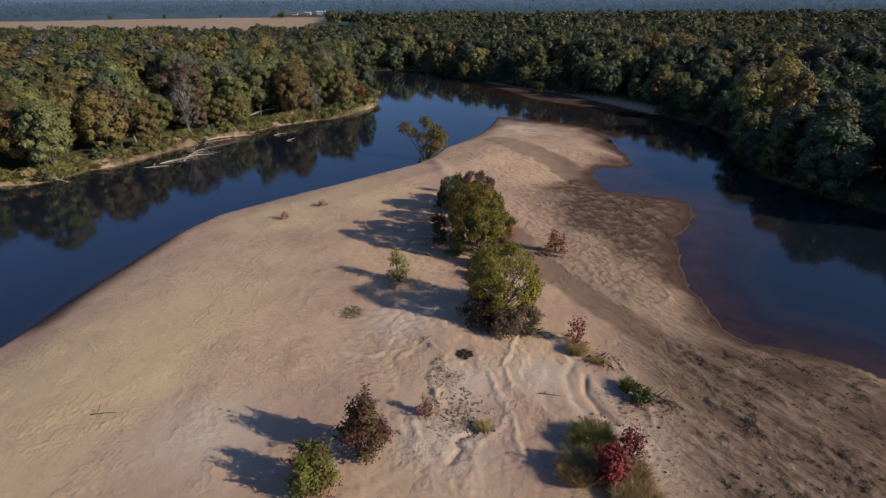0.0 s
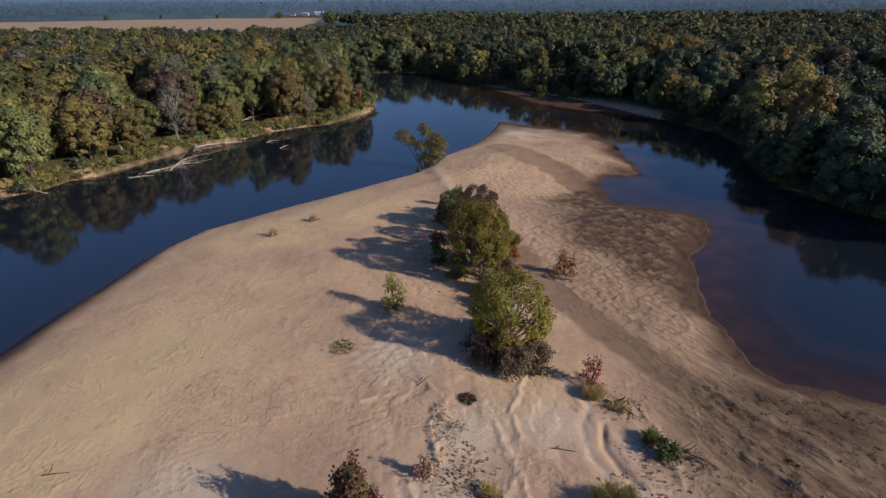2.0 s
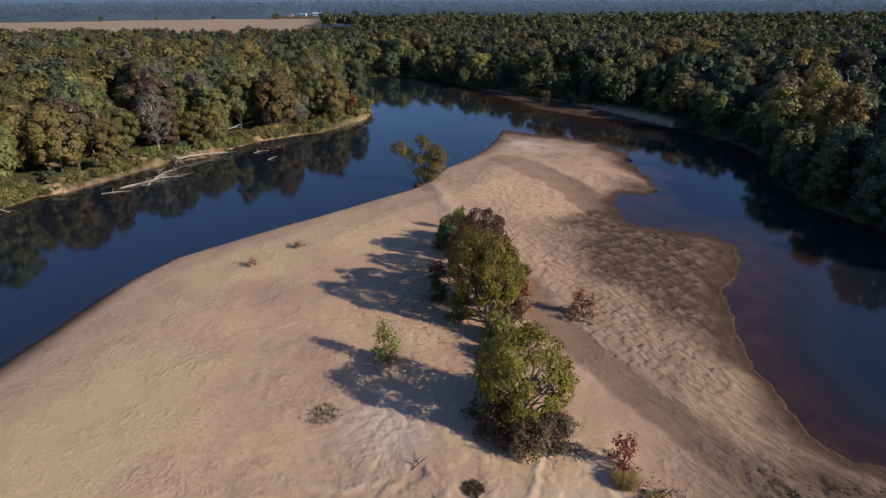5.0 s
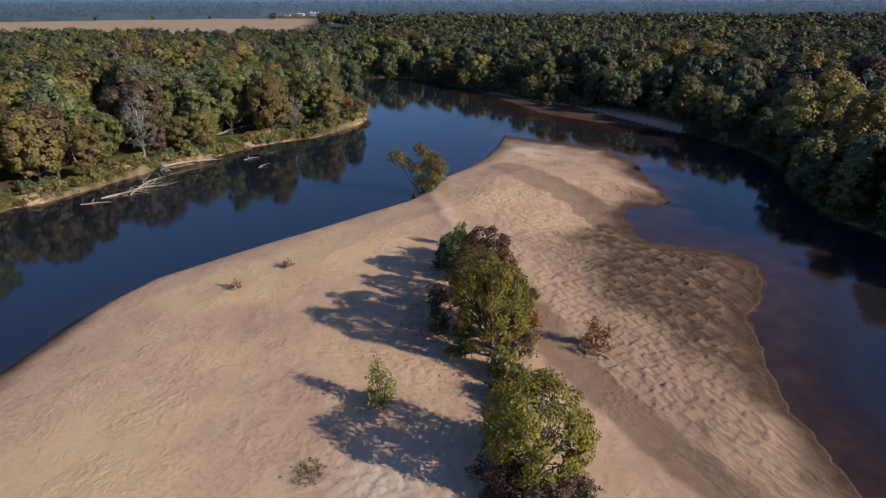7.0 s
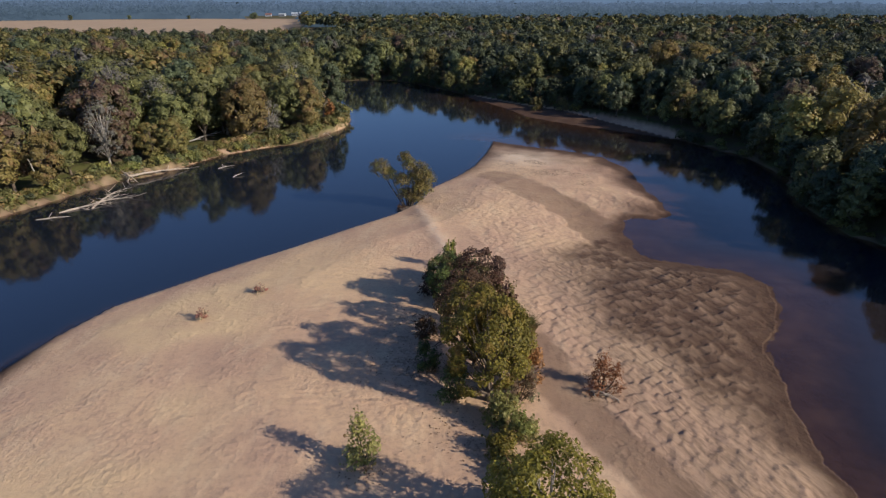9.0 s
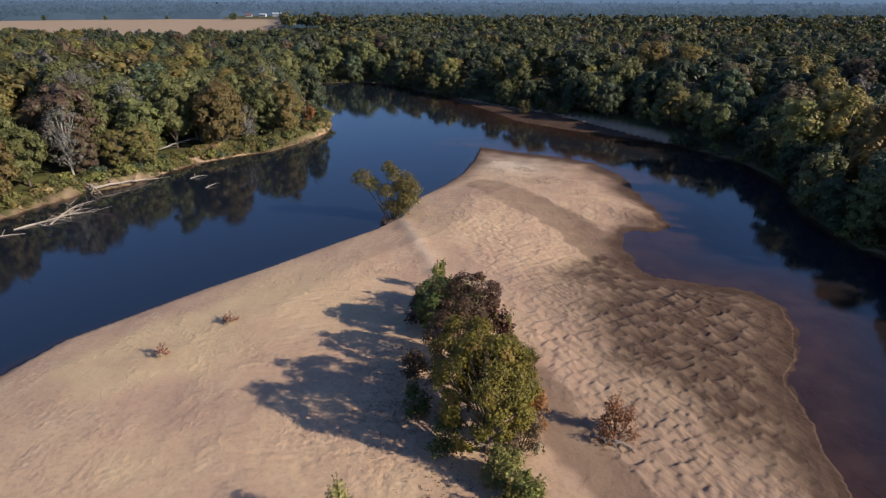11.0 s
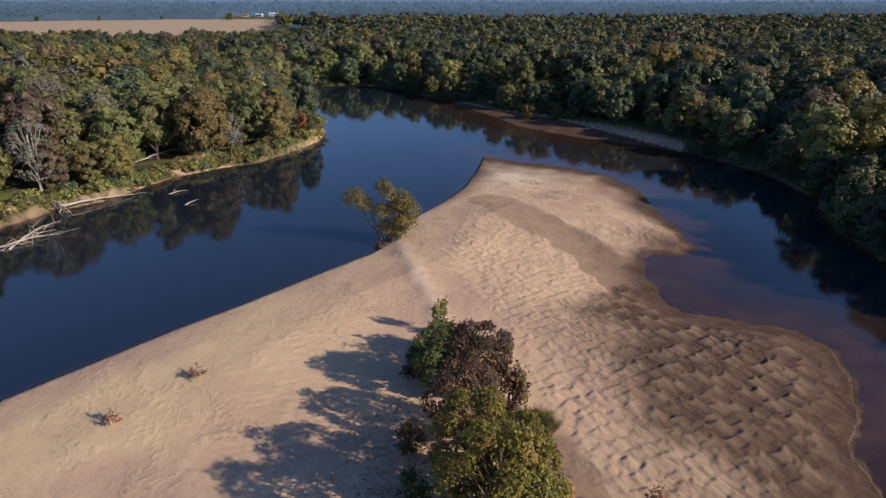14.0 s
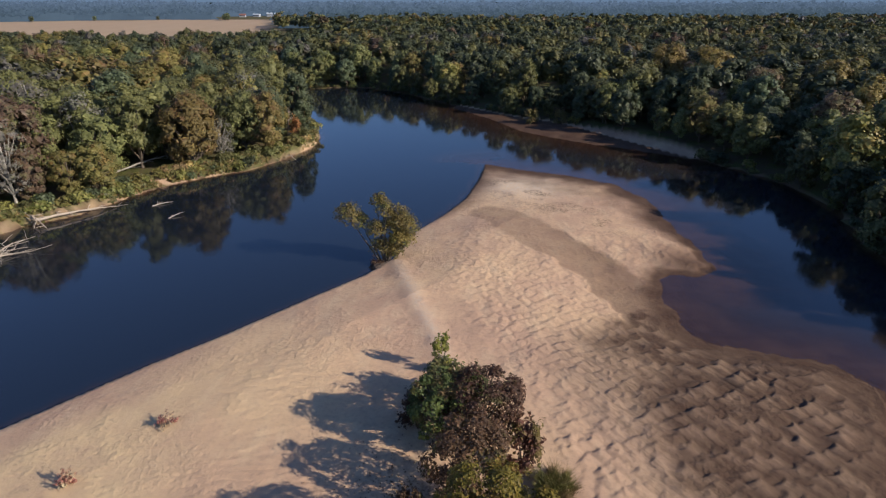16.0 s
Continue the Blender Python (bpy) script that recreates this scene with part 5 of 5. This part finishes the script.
fallen("fallen_tree", (-97.5, 125.0, 1.2), (-88.0, 124.2, 0.2), 0.25, "grey fallen tree on the bank", 729, forks=8)
fallen("fallen_tree", (-46.0, 223.0, 2.4), (-40.5, 223.5, 1.4), 0.2, "pale fallen trunk at the point of the bank", 730, PALE_BARK, 3)
fallen("log", (-43.5, 208.5, 0.5), (-39.0, 204.0, 0.0), 0.12, "thin branch in the water by the bank", 731, forks=3)

# flood wood and sticks on the sand
def on_sand(x, y, up=0.05):
    return (x, y, height(x, y) + up)


fallen("driftwood", on_sand(11.2, 89.3), on_sand(14.2, 88.0), 0.16, "grey driftwood tangle under the rust-brown bush", 741, forks=9, arch=0.3, reach=0.4)
fallen("driftwood", on_sand(12.0, 88.4), on_sand(13.6, 90.2), 0.12, "dark driftwood tangle under the rust-brown bush", 742, DARK_DRIFT, 9, arch=0.4, reach=0.5)
fallen("stick", on_sand(8.4, 53.8, 0.03), on_sand(10.6, 53.6, 0.03), 0.05, "thin dark stick on the sand", 743, DARK_DRIFT, 1, arch=0.05)
fallen("stick", on_sand(-4.0, 61.8, 0.03), on_sand(-2.8, 63.0, 0.3), 0.05, "forked dark stick on the sand", 744, DARK_DRIFT, 2, arch=0.05)
fallen("stick", on_sand(-33.2, 47.9, 0.03), on_sand(-31.0, 48.3, 0.03), 0.06, "dark stick on the open sand", 745, DARK_DRIFT, 1, arch=0.03)
fallen("driftwood", on_sand(16.2, 53.2), on_sand(20.0, 53.8), 0.14, "dark flood debris round the low shrub", 746, DARK_DRIFT, 12, arch=0.2, reach=0.35)
fallen("driftwood", on_sand(14.2, 61.2), on_sand(16.6, 59.2), 0.12, "dark flood debris beside dry grass", 747, DARK_DRIFT, 10, arch=0.2, reach=0.35)
fallen("driftwood", on_sand(7.6, 66.6), on_sand(10.4, 64.0), 0.10, "dark flood debris at the foot of the sycamore", 748, DARK_DRIFT, 9, arch=0.2, reach=0.35)
fallen("driftwood", on_sand(18.6, 55.4), on_sand(21.8, 52.8), 0.09, "dark flood debris on the wash slope", 749, DARK_DRIFT, 9, arch=0.15, reach=0.3)
fallen("driftwood", on_sand(-1.4, 98.8), on_sand(-4.6, 95.2), 0.10, "dead branches in the shade of the grove", 750, DARK_DRIFT, 7, arch=0.2, reach=0.3)

# the undercut clod by the willow
r = np.random.default_rng(760)
bm = bmesh.new()
bmesh.ops.create_icosphere(bm, subdivisions=3, radius=1.0)
for v in bm.verts:
    v.co *= 0.8 + 0.45 * noise.noise(v.co * 1.6)
    v.co = Vector((v.co.x * 1.7, v.co.y * 1.1, v.co.z * 0.75))
me = bpy.data.meshes.new("root_clod")
bm.to_mesh(me)
me.materials.append(DARK_DRIFT)
ob = tagged(new("root_clod", me), "dark undercut root clod at the water's edge", "bank")
ob.matrix_basis = pose(-12.4, 144.6, 0.15, 0, 0, 40)

# ---- far farm ----
def plain(name, colour, rough=0.7):
    g = Graph(name)
    return g.done(g.mix(g.noise(0.6, 4), tuple(c * 0.9 for c in colour), colour), rough)


WHITE_WALL, TIN, RED_ROOF, PANE = plain("white_boards", (0.34, 0.36, 0.38)), plain("pale_tin_roof", (0.36, 0.40, 0.43), 0.45), plain("dull_red_roof", (0.20, 0.10, 0.08)), plain("dark_window", (0.03, 0.04, 0.05), 0.2)


def box_mesh(name, x0, x1, y0, y1, z0, z1, mat):
    v = [(x, y, z) for z in (z0, z1) for x, y in ((x0, y0), (x1, y0), (x1, y1), (x0, y1))]
    return mesh_of(name, v, [(3, 2, 1, 0), (4, 5, 6, 7), (0, 1, 5, 4), (1, 2, 6, 5), (2, 3, 7, 6), (3, 0, 4, 7)], [mat])


def farm_house(name, x, y, z, long, deep, tall, pitch, roof, label, turn, windows):
    ob = thing(name, x, y, z, label, "building", "far farm buildings", turn)
    part("wall", box_mesh("wall", -long / 2, long / 2, -deep / 2, deep / 2, -0.5, tall, WHITE_WALL), ob)
    a, b = long / 2 + 0.5, deep / 2 + 0.6
    v = [(-a, -b, tall - 0.1), (a, -b, tall - 0.1), (a, b, tall - 0.1), (-a, b, tall - 0.1), (-a, 0, tall + pitch), (a, 0, tall + pitch)]
    tri = [(0, 1, 5, 4), (2, 3, 4, 5), (1, 2, 5, 5), (3, 0, 4, 4), (3, 2, 1, 0)]
    me = bpy.data.meshes.new("roof")
    me.from_pydata(v, [], [f if f[2] != f[3] else f[:3] for f in tri])
    me.materials.append(roof)
    part("roof", me, ob)
    for k in range(windows):
        c = -long / 2 + long * (k + 0.5) / windows
        part("window", box_mesh("window", c - 0.6, c + 0.6, -deep / 2 - 0.06, -deep / 2 + 0.1, tall * 0.35, tall * 0.7, PANE), ob)
    return ob


farm_house("barn", -262, 985, 3.0, 18, 7, 3.0, 2.0, TIN, "long white barn with a pale tin roof by the field", 8, 6)
farm_house("barn", -282, 972, 3.0, 9, 6, 2.4, 1.6, TIN, "white shed with a pale tin roof by the field", -6, 4)
farm_house("house", -251, 980, 3.0, 3.4, 3.4, 4.6, 2.6, WHITE_WALL, "tall narrow white building by the field", 10, 2)
farm_house("house", -300, 965, 3.0, 8, 6, 2.2, 1.8, RED_ROOF, "low house with a dull red roof by the field", 5, 3)
for x, y, sc in ((-282, 852, 0.62), (-290, 866, 0.5), (-440, 842, 0.4), (-500, 815, 0.45), (-370, 858, 0.35)):
    key, trunk, crown, label = BANK_TREES[3]
    ob = thing("tree", 0, 0, 0, "dark round tree standing in the dry field", "tree", "trees in the field")
    ob.matrix_basis = pose(x, y, height(x, y) - 0.2) @ Matrix.Diagonal((sc * 1.2, sc * 1.2, sc, 1))
    part("trunk", trunk, ob)
    part("crown", crown, ob)
